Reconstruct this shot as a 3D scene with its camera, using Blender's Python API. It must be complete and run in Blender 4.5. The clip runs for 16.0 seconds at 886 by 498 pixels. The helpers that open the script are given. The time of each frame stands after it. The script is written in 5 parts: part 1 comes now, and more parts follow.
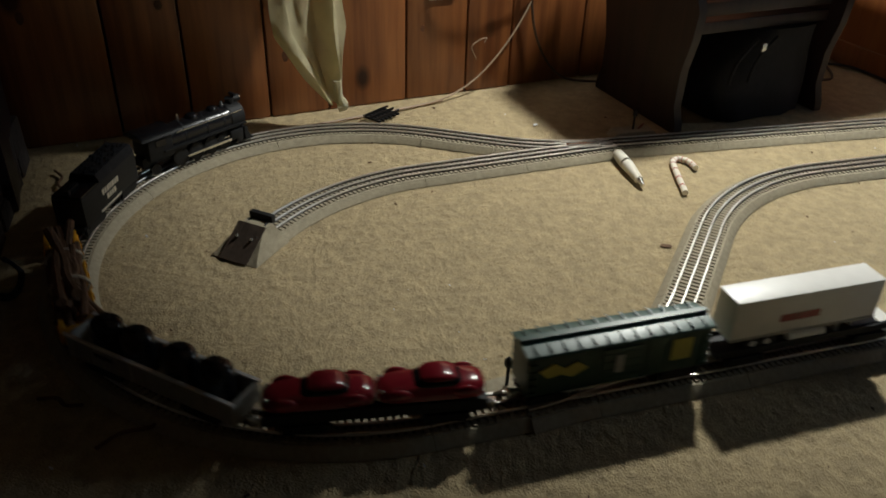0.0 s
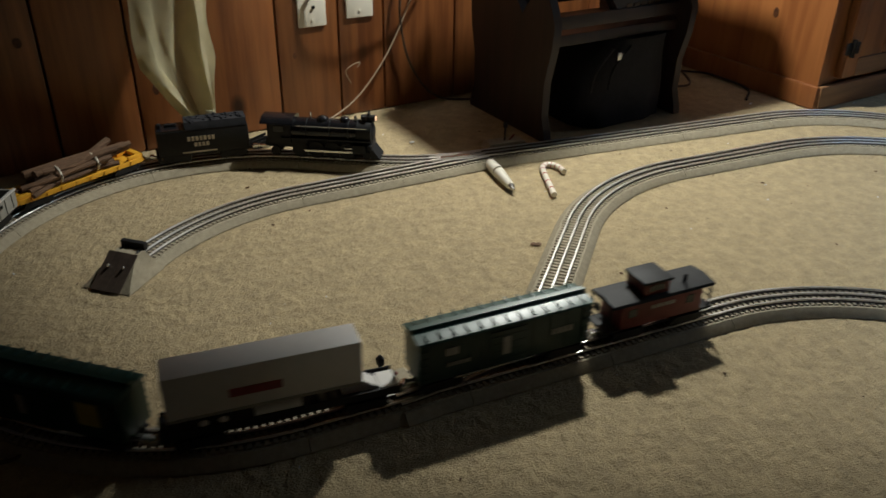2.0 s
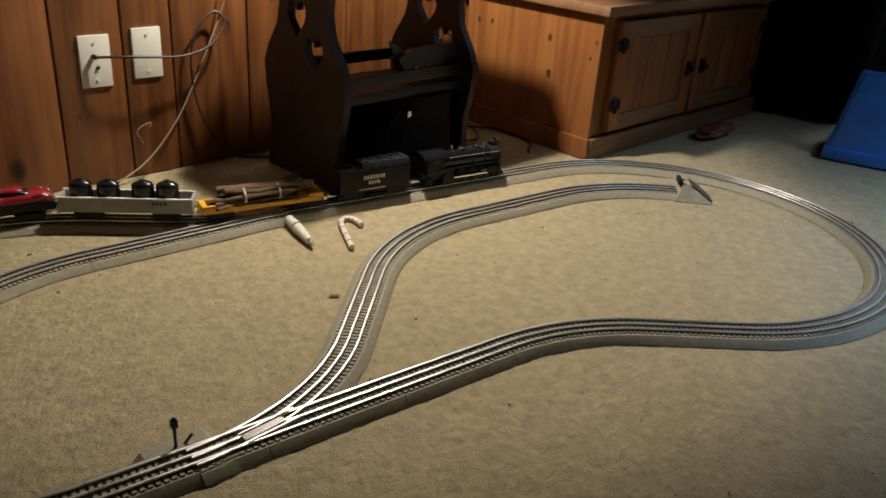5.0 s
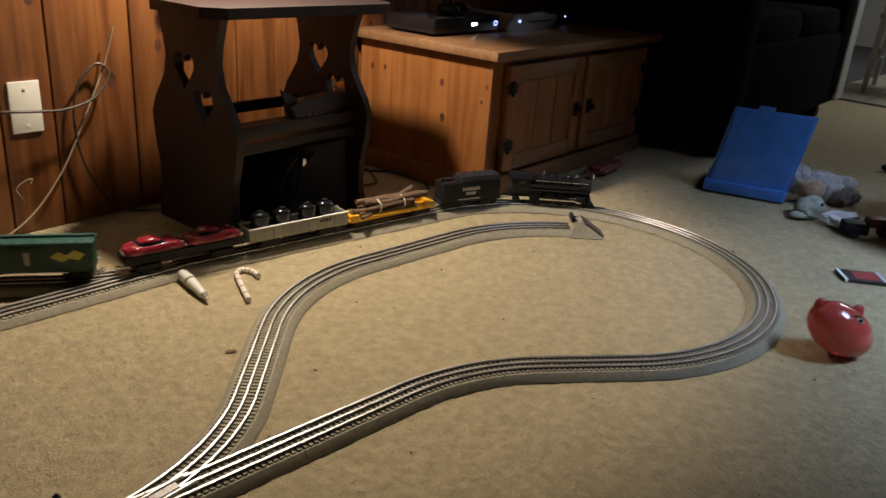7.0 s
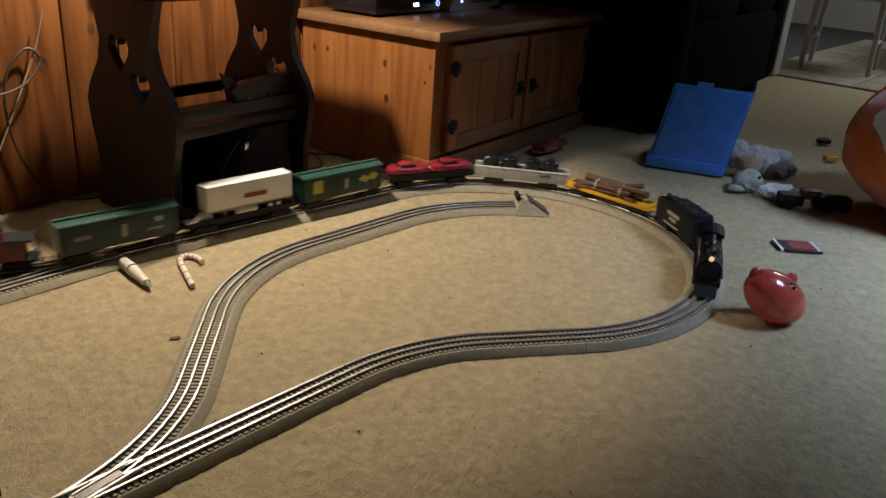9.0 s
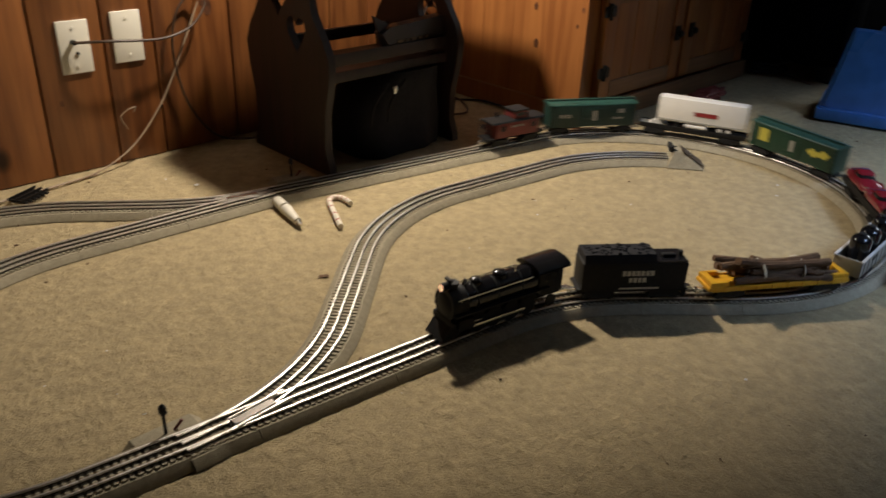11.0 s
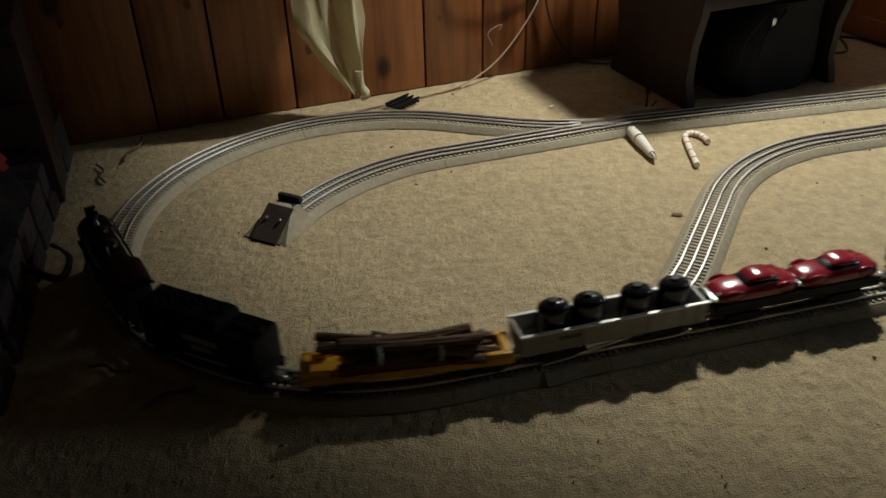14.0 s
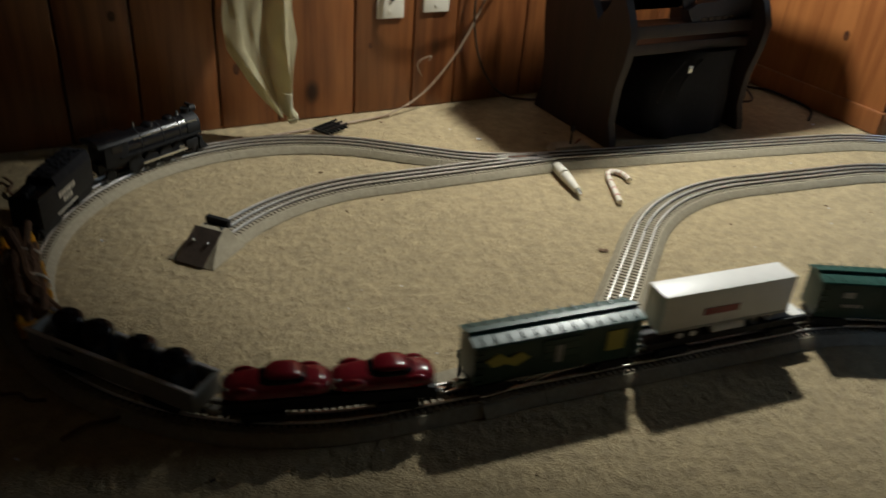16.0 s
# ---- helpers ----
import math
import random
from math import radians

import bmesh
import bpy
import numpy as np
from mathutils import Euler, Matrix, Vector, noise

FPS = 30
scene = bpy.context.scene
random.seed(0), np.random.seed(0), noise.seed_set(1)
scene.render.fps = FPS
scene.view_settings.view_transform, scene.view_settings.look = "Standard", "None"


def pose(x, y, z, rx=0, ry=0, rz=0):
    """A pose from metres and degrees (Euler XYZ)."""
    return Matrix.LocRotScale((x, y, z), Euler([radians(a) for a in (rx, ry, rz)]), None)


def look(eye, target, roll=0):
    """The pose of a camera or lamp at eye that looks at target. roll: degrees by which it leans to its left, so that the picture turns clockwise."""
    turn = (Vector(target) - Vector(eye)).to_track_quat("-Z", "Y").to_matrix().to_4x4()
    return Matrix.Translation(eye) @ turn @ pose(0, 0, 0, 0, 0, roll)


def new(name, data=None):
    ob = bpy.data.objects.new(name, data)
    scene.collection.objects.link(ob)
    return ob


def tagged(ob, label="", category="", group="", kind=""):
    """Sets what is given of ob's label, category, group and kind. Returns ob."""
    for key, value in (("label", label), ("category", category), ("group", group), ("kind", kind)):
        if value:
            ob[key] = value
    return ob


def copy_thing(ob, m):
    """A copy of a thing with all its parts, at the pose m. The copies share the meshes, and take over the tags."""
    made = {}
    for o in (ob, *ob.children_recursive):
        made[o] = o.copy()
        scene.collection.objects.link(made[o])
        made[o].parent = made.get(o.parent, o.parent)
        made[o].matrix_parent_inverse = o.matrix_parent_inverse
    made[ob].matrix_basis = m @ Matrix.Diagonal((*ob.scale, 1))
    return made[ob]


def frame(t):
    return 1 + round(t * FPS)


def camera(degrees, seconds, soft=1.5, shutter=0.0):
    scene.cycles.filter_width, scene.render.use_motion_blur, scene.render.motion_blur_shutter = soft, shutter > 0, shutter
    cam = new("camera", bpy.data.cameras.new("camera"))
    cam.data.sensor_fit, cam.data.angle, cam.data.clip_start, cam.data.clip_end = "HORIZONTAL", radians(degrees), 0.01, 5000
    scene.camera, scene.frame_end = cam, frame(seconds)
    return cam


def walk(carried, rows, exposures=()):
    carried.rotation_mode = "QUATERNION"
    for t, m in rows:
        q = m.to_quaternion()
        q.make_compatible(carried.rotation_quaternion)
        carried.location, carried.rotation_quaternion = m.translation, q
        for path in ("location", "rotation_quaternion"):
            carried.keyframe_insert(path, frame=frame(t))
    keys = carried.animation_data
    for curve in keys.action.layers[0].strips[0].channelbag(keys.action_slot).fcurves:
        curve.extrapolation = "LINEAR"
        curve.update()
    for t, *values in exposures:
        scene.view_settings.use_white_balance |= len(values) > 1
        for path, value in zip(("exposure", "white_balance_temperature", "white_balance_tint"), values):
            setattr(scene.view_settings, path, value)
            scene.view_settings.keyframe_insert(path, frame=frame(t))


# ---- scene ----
cam = camera(58.3, 16.0, soft=1.5, shutter=0.6)
WALK = [
    (0.0, (-0.751, -0.972, 0.708), (-0.297, 0.307, -0.139), 1.85),
    (0.5, (-0.727, -1.004, 0.683), (-0.263, 0.274, -0.160), 0.99),
    (1.0, (-0.718, -1.018, 0.687), (-0.238, 0.260, -0.147), -0.16),
    (1.5, (-0.708, -1.041, 0.685), (-0.145, 0.223, -0.118), 0.22),
    (2.0, (-0.704, -1.046, 0.686), (-0.084, 0.205, -0.094), 0.79),
    (2.5, (-0.697, -1.063, 0.689), (-0.021, 0.169, -0.077), 0.83),
    (3.0, (-0.696, -1.069, 0.687), (0.022, 0.140, -0.077), 1.02),
    (3.5, (-0.689, -1.070, 0.691), (0.040, 0.139, -0.062), 0.21),
    (4.0, (-0.690, -1.083, 0.698), (0.089, 0.105, -0.038), 0.45),
    (4.2, (-0.701, -1.084, 0.696), (0.135, 0.076, -0.022), 2.12),
    (6.3, (-0.673, -1.148, 0.740), (0.358, -0.095, 0.117), 3.34),
    (6.5, (-0.675, -1.127, 0.727), (0.380, -0.089, 0.118), 3.51),
    (7.0, (-0.675, -1.122, 0.730), (0.420, -0.116, 0.138), 4.24),
    (7.5, (-0.676, -1.131, 0.729), (0.468, -0.172, 0.154), 4.56),
    (8.0, (-0.677, -1.137, 0.733), (0.518, -0.242, 0.159), 5.63),
    (8.2, (-0.675, -1.139, 0.735), (0.522, -0.254, 0.150), 5.30),
    (8.5, (-0.670, -1.141, 0.738), (0.489, -0.220, 0.132), 4.37),
    (8.7, (-0.670, -1.143, 0.732), (0.482, -0.217, 0.121), 4.08),
    (10.8, (-0.665, -1.116, 0.715), (0.316, -0.079, -0.008), 3.19),
    (11.0, (-0.668, -1.113, 0.710), (0.263, -0.028, -0.010), 2.14),
    (11.5, (-0.681, -1.106, 0.707), (0.215, 0.007, -0.013), 2.73),
    (12.0, (-0.692, -1.095, 0.723), (0.081, 0.072, -0.050), 2.03),
    (12.3, (-0.719, -1.092, 0.724), (-0.030, 0.082, -0.117), 1.11),
    (12.5, (-0.706, -1.087, 0.707), (-0.084, 0.107, -0.156), -0.37),
    (12.9, (-0.735, -1.061, 0.699), (-0.364, 0.240, -0.156), -4.92),
    (13.0, (-0.739, -1.056, 0.701), (-0.375, 0.244, -0.158), -4.19),
    (13.5, (-0.748, -1.054, 0.702), (-0.391, 0.253, -0.149), -2.44),
    (14.0, (-0.752, -1.054, 0.709), (-0.363, 0.244, -0.141), -1.41),
    (14.5, (-0.757, -1.053, 0.703), (-0.358, 0.245, -0.143), -1.43),
    (15.0, (-0.766, -1.058, 0.709), (-0.304, 0.237, -0.109), -0.40),
    (15.5, (-0.793, -1.041, 0.712), (-0.307, 0.267, -0.070), 0.98),
    (16.0, (-0.799, -1.031, 0.712), (-0.218, 0.226, -0.089), 4.47),
]
TINT = [(0.0, 0.0, 5900, 10), (4.2, 0.0, 6100, 12), (6.3, 0.0, 6900, 19), (8.7, 0.0, 7000, 20), (11.5, 0.0, 6900, 17), (12.6, 0.0, 6500, 13), (13.5, 0.0, 6000, 11), (16.0, 0.0, 5900, 10)]
walk(cam, [(t, look(eye, target, roll)) for t, eye, target, roll in WALK], TINT)

# ---- light ----
WALL_TURN, WALL_OFF = radians(4.83), 0.783
WALL_ALONG = Vector((math.cos(WALL_TURN), math.sin(WALL_TURN), 0))
WALL_IN = Vector((-math.sin(WALL_TURN), math.cos(WALL_TURN), 0))


def by_wall(u, d, z=0.0):
    """A place u metres along the panelled wall, d metres out from it."""
    return WALL_ALONG * u + WALL_IN * (WALL_OFF - d) + Vector((0, 0, z))


def wall_pose(u, d, z=0.0, turn=0.0):
    return Matrix.Translation(by_wall(u, d, z)) @ Matrix.Rotation(WALL_TURN + radians(turn), 4, "Z")


world = bpy.data.worlds.new("room_air")
world.use_nodes = True
scene.world = world
world.node_tree.nodes["Background"].inputs["Color"].default_value = (0.5, 0.6, 0.8, 1)
world.node_tree.nodes["Background"].inputs["Strength"].default_value = 0.007


def lamp(name, kind, place, energy, colour, size=0.1, target=None, size_y=None):
    data = bpy.data.lights.new(name, kind)
    data.energy, data.color = energy, colour
    if kind == "AREA":
        data.size = size
        if size_y:
            data.shape, data.size_y = "RECTANGLE", size_y
    else:
        data.shadow_soft_size = size
    ob = new(name, data)
    ob.matrix_world = look(place, target) if target else Matrix.Translation(place)
    return ob


bulb = lamp("table_lamp_bulb", "SPOT", by_wall(0.475, 0.31, 1.12), 76.0, (1.0, 0.955, 0.80), 0.035, by_wall(0.445, 0.300, 0.0))
bulb.data.spot_size, bulb.data.spot_blend = radians(107), 0.33
# Added bluish light, its real source unseen, to cool the right-hand carpet.
glare = lamp("unseen_cool_light", "AREA", (1.65, -2.2, 2.1), 14.0, (0.42, 0.65, 1.0), 0.8, (1.52, -1.30, 0.0), 1.0)
glare.data.spread = radians(52)
lamp("kitchen_light", "AREA", (5.6, -0.6, 2.2), 42.0, (0.78, 0.92, 1.0), 1.2, (5.2, -0.5, 0.0))

# ---- materials ----


def material(name, base, rough=0.6, metal=0.0, spread=0.15, scale=40.0, bump=0.0, bump_scale=None, stretch=(1, 1, 1), second=None, per_object=0.0, coat=0.0, sheen=0.0, gloss=0.5):
    m = bpy.data.materials.new(name)
    m.use_nodes = True
    nt = m.node_tree
    b = nt.nodes["Principled BSDF"]
    b.inputs["Roughness"].default_value, b.inputs["Metallic"].default_value = rough, metal
    b.inputs["Coat Weight"].default_value, b.inputs["Sheen Weight"].default_value = coat, sheen
    b.inputs["Specular IOR Level"].default_value = gloss
    link = nt.links.new
    tc, mp = nt.nodes.new("ShaderNodeTexCoord"), nt.nodes.new("ShaderNodeMapping")
    mp.inputs["Scale"].default_value = stretch
    link(tc.outputs["Object"], mp.inputs["Vector"])
    info = nt.nodes.new("ShaderNodeObjectInfo")
    move = nt.nodes.new("ShaderNodeVectorMath")
    move.operation = "MULTIPLY_ADD"
    cmb = nt.nodes.new("ShaderNodeCombineXYZ")
    for k in range(3):
        link(info.outputs["Random"], cmb.inputs[k])
    move.inputs[1].default_value = (7, 7, 7)
    link(cmb.outputs[0], move.inputs[0])
    link(mp.outputs[0], move.inputs[2])
    noise_big, noise_small = nt.nodes.new("ShaderNodeTexNoise"), nt.nodes.new("ShaderNodeTexNoise")
    noise_big.inputs["Scale"].default_value, noise_big.inputs["Detail"].default_value = scale * 0.13, 4
    noise_small.inputs["Scale"].default_value, noise_small.inputs["Detail"].default_value = scale, 5
    for n in (noise_big, noise_small):
        link(move.outputs[0], n.inputs["Vector"])
    add = nt.nodes.new("ShaderNodeMath")
    add.operation = "ADD"
    link(noise_big.outputs["Fac"], add.inputs[0])
    link(noise_small.outputs["Fac"], add.inputs[1])
    half = nt.nodes.new("ShaderNodeMath")
    half.operation = "MULTIPLY"
    half.inputs[1].default_value = 0.5
    link(add.outputs[0], half.inputs[0])
    ramp = nt.nodes.new("ShaderNodeValToRGB")
    lo = second or tuple(c * (1 - spread) for c in base)
    hi = tuple(min(1, c * (1 + spread)) for c in base)
    ramp.color_ramp.elements[0].position, ramp.color_ramp.elements[1].position = 0.36, 0.64
    ramp.color_ramp.elements[0].color, ramp.color_ramp.elements[1].color = (*lo, 1), (*hi, 1)
    link(half.outputs[0], ramp.inputs[0])
    out = ramp.outputs[0]
    if per_object:
        hsv = nt.nodes.new("ShaderNodeHueSaturation")
        rng = nt.nodes.new("ShaderNodeMapRange")
        rng.inputs["To Min"].default_value, rng.inputs["To Max"].default_value = 1 - per_object, 1 + per_object
        link(info.outputs["Random"], rng.inputs["Value"])
        link(rng.outputs[0], hsv.inputs["Value"])
        link(out, hsv.inputs["Color"])
        out = hsv.outputs[0]
    link(out, b.inputs["Base Color"])
    rr = nt.nodes.new("ShaderNodeMapRange")
    rr.inputs["To Min"].default_value, rr.inputs["To Max"].default_value = max(0.02, rough - 0.1), min(1, rough + 0.1)
    link(noise_big.outputs["Fac"], rr.inputs["Value"])
    link(rr.outputs[0], b.inputs["Roughness"])
    if bump:
        bp, nb = nt.nodes.new("ShaderNodeBump"), nt.nodes.new("ShaderNodeTexNoise")
        nb.inputs["Scale"].default_value, nb.inputs["Detail"].default_value = bump_scale or scale, 3
        link(move.outputs[0], nb.inputs["Vector"])
        link(nb.outputs["Fac"], bp.inputs["Height"])
        bp.inputs["Strength"].default_value, bp.inputs["Distance"].default_value = bump, 0.004
        link(bp.outputs[0], b.inputs["Normal"])
    return m


def wood(name, light, dark, rough, grain_axis="z", scale=9.0, knots=True, per_object=0.18):
    """Pine with long grain along one axis, rings and dark knots."""
    m = bpy.data.materials.new(name)
    m.use_nodes = True
    nt = m.node_tree
    b, link = nt.nodes["Principled BSDF"], nt.links.new
    b.inputs["Roughness"].default_value = rough
    b.inputs["Coat Weight"].default_value, b.inputs["Coat Roughness"].default_value = 0.25, 0.3
    tc, info = nt.nodes.new("ShaderNodeTexCoord"), nt.nodes.new("ShaderNodeObjectInfo")
    cmb, mad = nt.nodes.new("ShaderNodeCombineXYZ"), nt.nodes.new("ShaderNodeVectorMath")
    for k in range(3):
        link(info.outputs["Random"], cmb.inputs[k])
    mad.operation = "MULTIPLY_ADD"
    mad.inputs[1].default_value = (13, 9, 11)
    link(cmb.outputs[0], mad.inputs[0])
    link(tc.outputs["Object"], mad.inputs[2])
    mp = nt.nodes.new("ShaderNodeMapping")
    stretch = {"z": (1, 1, 0.07), "x": (0.07, 1, 1), "y": (1, 0.07, 1)}[grain_axis]
    mp.inputs["Scale"].default_value = stretch
    link(mad.outputs[0], mp.inputs["Vector"])
    vor = nt.nodes.new("ShaderNodeTexVoronoi")
    vor.inputs["Scale"].default_value = 5.5
    mp2 = nt.nodes.new("ShaderNodeMapping")
    mp2.inputs["Scale"].default_value = {"z": (1, 1, 0.62), "x": (0.62, 1, 1), "y": (1, 0.62, 1)}[grain_axis]
    link(mad.outputs[0], mp2.inputs["Vector"])
    link(mp2.outputs[0], vor.inputs["Vector"])
    n1, n2 = nt.nodes.new("ShaderNodeTexNoise"), nt.nodes.new("ShaderNodeTexNoise")
    n1.inputs["Scale"].default_value, n1.inputs["Detail"].default_value, n1.inputs["Distortion"].default_value = scale, 3, 0.6
    n2.inputs["Scale"].default_value, n2.inputs["Detail"].default_value = scale * 11, 4
    link(mp.outputs[0], n1.inputs["Vector"])
    link(mp.outputs[0], n2.inputs["Vector"])
    rings = nt.nodes.new("ShaderNodeMath")
    rings.operation = "MULTIPLY"
    rings.inputs[1].default_value = 26
    link(n1.outputs["Fac"], rings.inputs[0])
    sine = nt.nodes.new("ShaderNodeMath")
    sine.operation = "SINE"
    link(rings.outputs[0], sine.inputs[0])
    mix = nt.nodes.new("ShaderNodeMath")
    mix.operation = "MULTIPLY_ADD"
    mix.inputs[1].default_value = 0.16
    link(sine.outputs[0], mix.inputs[0])
    link(n2.outputs["Fac"], mix.inputs[2])
    ramp = nt.nodes.new("ShaderNodeValToRGB")
    ramp.color_ramp.elements[0].position, ramp.color_ramp.elements[1].position = 0.25, 0.75
    ramp.color_ramp.elements[0].color, ramp.color_ramp.elements[1].color = (*dark, 1), (*light, 1)
    link(mix.outputs[0], ramp.inputs[0])
    out = ramp.outputs[0]
    if knots:
        kr = nt.nodes.new("ShaderNodeValToRGB")
        kr.color_ramp.elements[0].position, kr.color_ramp.elements[1].position = 0.07, 0.13
        kr.color_ramp.elements[0].color, kr.color_ramp.elements[1].color = (0.16, 0.12, 0.1, 1), (1, 1, 1, 1)
        link(vor.outputs["Distance"], kr.inputs[0])
        mul = nt.nodes.new("ShaderNodeMix")
        mul.data_type, mul.blend_type = "RGBA", "MULTIPLY"
        mul.inputs["Factor"].default_value = 1
        link(out, mul.inputs["A"])
        link(kr.outputs[0], mul.inputs["B"])
        out = mul.outputs["Result"]
    hsv, rng = nt.nodes.new("ShaderNodeHueSaturation"), nt.nodes.new("ShaderNodeMapRange")
    rng.inputs["To Min"].default_value, rng.inputs["To Max"].default_value = 1 - per_object, 1 + per_object
    link(info.outputs["Random"], rng.inputs["Value"])
    link(rng.outputs[0], hsv.inputs["Value"])
    link(out, hsv.inputs["Color"])
    link(hsv.outputs[0], b.inputs["Base Color"])
    bp = nt.nodes.new("ShaderNodeBump")
    bp.inputs["Strength"].default_value, bp.inputs["Distance"].default_value = 0.18, 0.002
    link(mix.outputs[0], bp.inputs["Height"])
    link(bp.outputs[0], b.inputs["Normal"])
    return m


def glow(name, colour, strength):
    m = bpy.data.materials.new(name)
    m.use_nodes = True
    b = m.node_tree.nodes["Principled BSDF"]
    b.inputs["Base Color"].default_value = (*colour, 1)
    b.inputs["Emission Color"].default_value, b.inputs["Emission Strength"].default_value = (*colour, 1), strength
    return m


CARPET = material("carpet", (0.415, 0.325, 0.182), 0.95, spread=0.22, scale=400, bump=0.8, bump_scale=420, sheen=0.05)
PINE_WALL = wood("wall_pine", (0.31, 0.112, 0.032), (0.16, 0.050, 0.014), 0.42, "z", 7)
PINE_CAB = wood("cabinet_pine", (0.31, 0.117, 0.032), (0.21, 0.070, 0.018), 0.45, "z", 5, knots=False, per_object=0.03)
PINE_TOP = wood("cabinet_top_pine", (0.25, 0.125, 0.055), (0.17, 0.080, 0.032), 0.55, "x", 8, knots=False, per_object=0.06)
DARK_WOOD = wood("dark_stained_wood", (0.026, 0.010, 0.008), (0.012, 0.005, 0.004), 0.62, "z", 9, knots=False, per_object=0.1)
KNOT = material("pine_knot", (0.085, 0.030, 0.012), 0.5, spread=0.5, scale=160)
IRON = material("black_iron", (0.015, 0.014, 0.014), 0.5, 0.6)
BALLAST = material("grey_roadbed_plastic", (0.37, 0.325, 0.235), 0.9, spread=0.16, scale=900, bump=0.3, bump_scale=1400, gloss=0.12)
SLAT_BROWN = material("dark_brown_plastic", (0.075, 0.054, 0.041), 0.6, spread=0.3, scale=120)
TIE = material("brown_tie_plastic", (0.36, 0.315, 0.235), 0.85, spread=0.2, scale=300, gloss=0.15)
RAIL = material("tinned_steel_rail", (0.84, 0.81, 0.76), 0.36, 0.88, spread=0.08, scale=120)
# Darker steel for the rail sides; their unlit look is in the colour.
RAIL_WEB_SHADE = material("shaded_rail_web", (0.13, 0.12, 0.105), 0.5, 0.8, spread=0.3, scale=160)
BLACK = material("black_plastic", (0.012, 0.012, 0.013), 0.6, spread=0.3, scale=120, gloss=0.3)
BLACK_GLOSS = material("black_enamel", (0.010, 0.010, 0.012), 0.18, spread=0.3, scale=90)
BLACK_MATT = material("black_cloth", (0.010, 0.010, 0.014), 0.9, spread=0.3, scale=60, bump=0.4)
GREEN = material("green_painted_plastic", (0.009, 0.043, 0.024), 0.42, spread=0.12, scale=90)
GREEN_ROOF = material("pale_green_roof_plastic", (0.028, 0.088, 0.070), 0.36, spread=0.12, scale=90)
GREEN_DARK = material("dark_green_painted_plastic", (0.008, 0.036, 0.030), 0.42, spread=0.12, scale=90)
YELLOW = material("yellow_plastic", (0.78, 0.40, 0.025), 0.45, spread=0.1, scale=80)
YELLOW_PRINT = material("yellow_print", (0.50, 0.44, 0.07), 0.5)
RED_GLOSS = material("glossy_red_enamel", (0.27, 0.016, 0.028), 0.2, spread=0.1, scale=60, coat=0.4)
RED_CABOOSE = material("dull_red_plastic", (0.17, 0.028, 0.024), 0.5, spread=0.15, scale=80)
RED_CLOTH = material("red_plastic", (0.50, 0.025, 0.015), 0.5, spread=0.12)
GREY_CAR = material("grey_plastic", (0.36, 0.35, 0.31), 0.5, spread=0.1, scale=90)
WHITE_CAR = material("white_plastic", (0.84, 0.82, 0.78), 0.42, spread=0.04, scale=60, gloss=0.8)
CHROME = material("silver_plastic", (0.75, 0.74, 0.70), 0.2, 0.9, spread=0.05)
BARK = material("twig_bark", (0.135, 0.075, 0.04), 0.85, spread=0.4, scale=260, bump=0.7, stretch=(0.2, 1, 1))
TWINE = material("pale_twine", (0.62, 0.57, 0.46), 0.8)
PLATE = material("ivory_plate", (0.74, 0.70, 0.60), 0.35, spread=0.03)
CLOTH = material("cream_cloth", (0.70, 0.66, 0.47), 0.9, spread=0.10, scale=38, bump=0.35, bump_scale=420, sheen=0.2)
links, nodes = CLOTH.node_tree.links, CLOTH.node_tree.nodes
through_light, blend = nodes.new("ShaderNodeBsdfTranslucent"), nodes.new("ShaderNodeMixShader")
through_light.inputs["Color"].default_value = (0.72, 0.66, 0.45, 1)
blend.inputs["Fac"].default_value = 0.45
links.new(nodes["Principled BSDF"].outputs[0], blend.inputs[1])
links.new(through_light.outputs[0], blend.inputs[2])
links.new(blend.outputs[0], nodes["Material Output"].inputs["Surface"])
CORD_BROWN = material("brown_cord", (0.055, 0.03, 0.018), 0.45)
CORD_PALE = material("pale_cord", (0.34, 0.25, 0.17), 0.5)
CORD_WHITE = material("white_cord", (0.72, 0.70, 0.66), 0.5)
CANDY = material("candy_white", (0.80, 0.74, 0.64), 0.3, spread=0.05)
CANDY_RED = material("candy_red", (0.50, 0.10, 0.07), 0.3)
BLUE = material("blue_translucent_plastic", (0.045, 0.185, 0.52), 0.3, spread=0.22, scale=16)
BLUE_EDGE = material("blue_plastic_edge", (0.06, 0.22, 0.58), 0.3, spread=0.08)
ORANGE = material("orange_plush", (0.74, 0.155, 0.018), 0.95, spread=0.25, scale=90, bump=1.0, bump_scale=160, sheen=0.5, gloss=0.08)
WHITE_CLOTH = material("white_cloth", (0.72, 0.72, 0.74), 0.9, spread=0.06, scale=30, bump=0.3)
PINK = material("translucent_red_pink_plastic", (0.80, 0.11, 0.085), 0.2, spread=0.25, scale=60, bump=0.5, bump_scale=45, coat=0.6)
PINK.node_tree.nodes["Principled BSDF"].inputs["Transmission Weight"].default_value = 0.35
PLUSH_GREY = material("grey_plush", (0.40, 0.38, 0.36), 0.95, spread=0.3, scale=90, bump=0.9, bump_scale=220, sheen=0.3)
PLUSH_TAN = material("tan_plush", (0.42, 0.27, 0.16), 0.95, spread=0.3, scale=90, bump=0.9, bump_scale=220, sheen=0.3)
PLUSH_BROWN = material("brown_plush", (0.12, 0.085, 0.07), 0.95, spread=0.3, scale=90, bump=0.9, bump_scale=220, sheen=0.3)
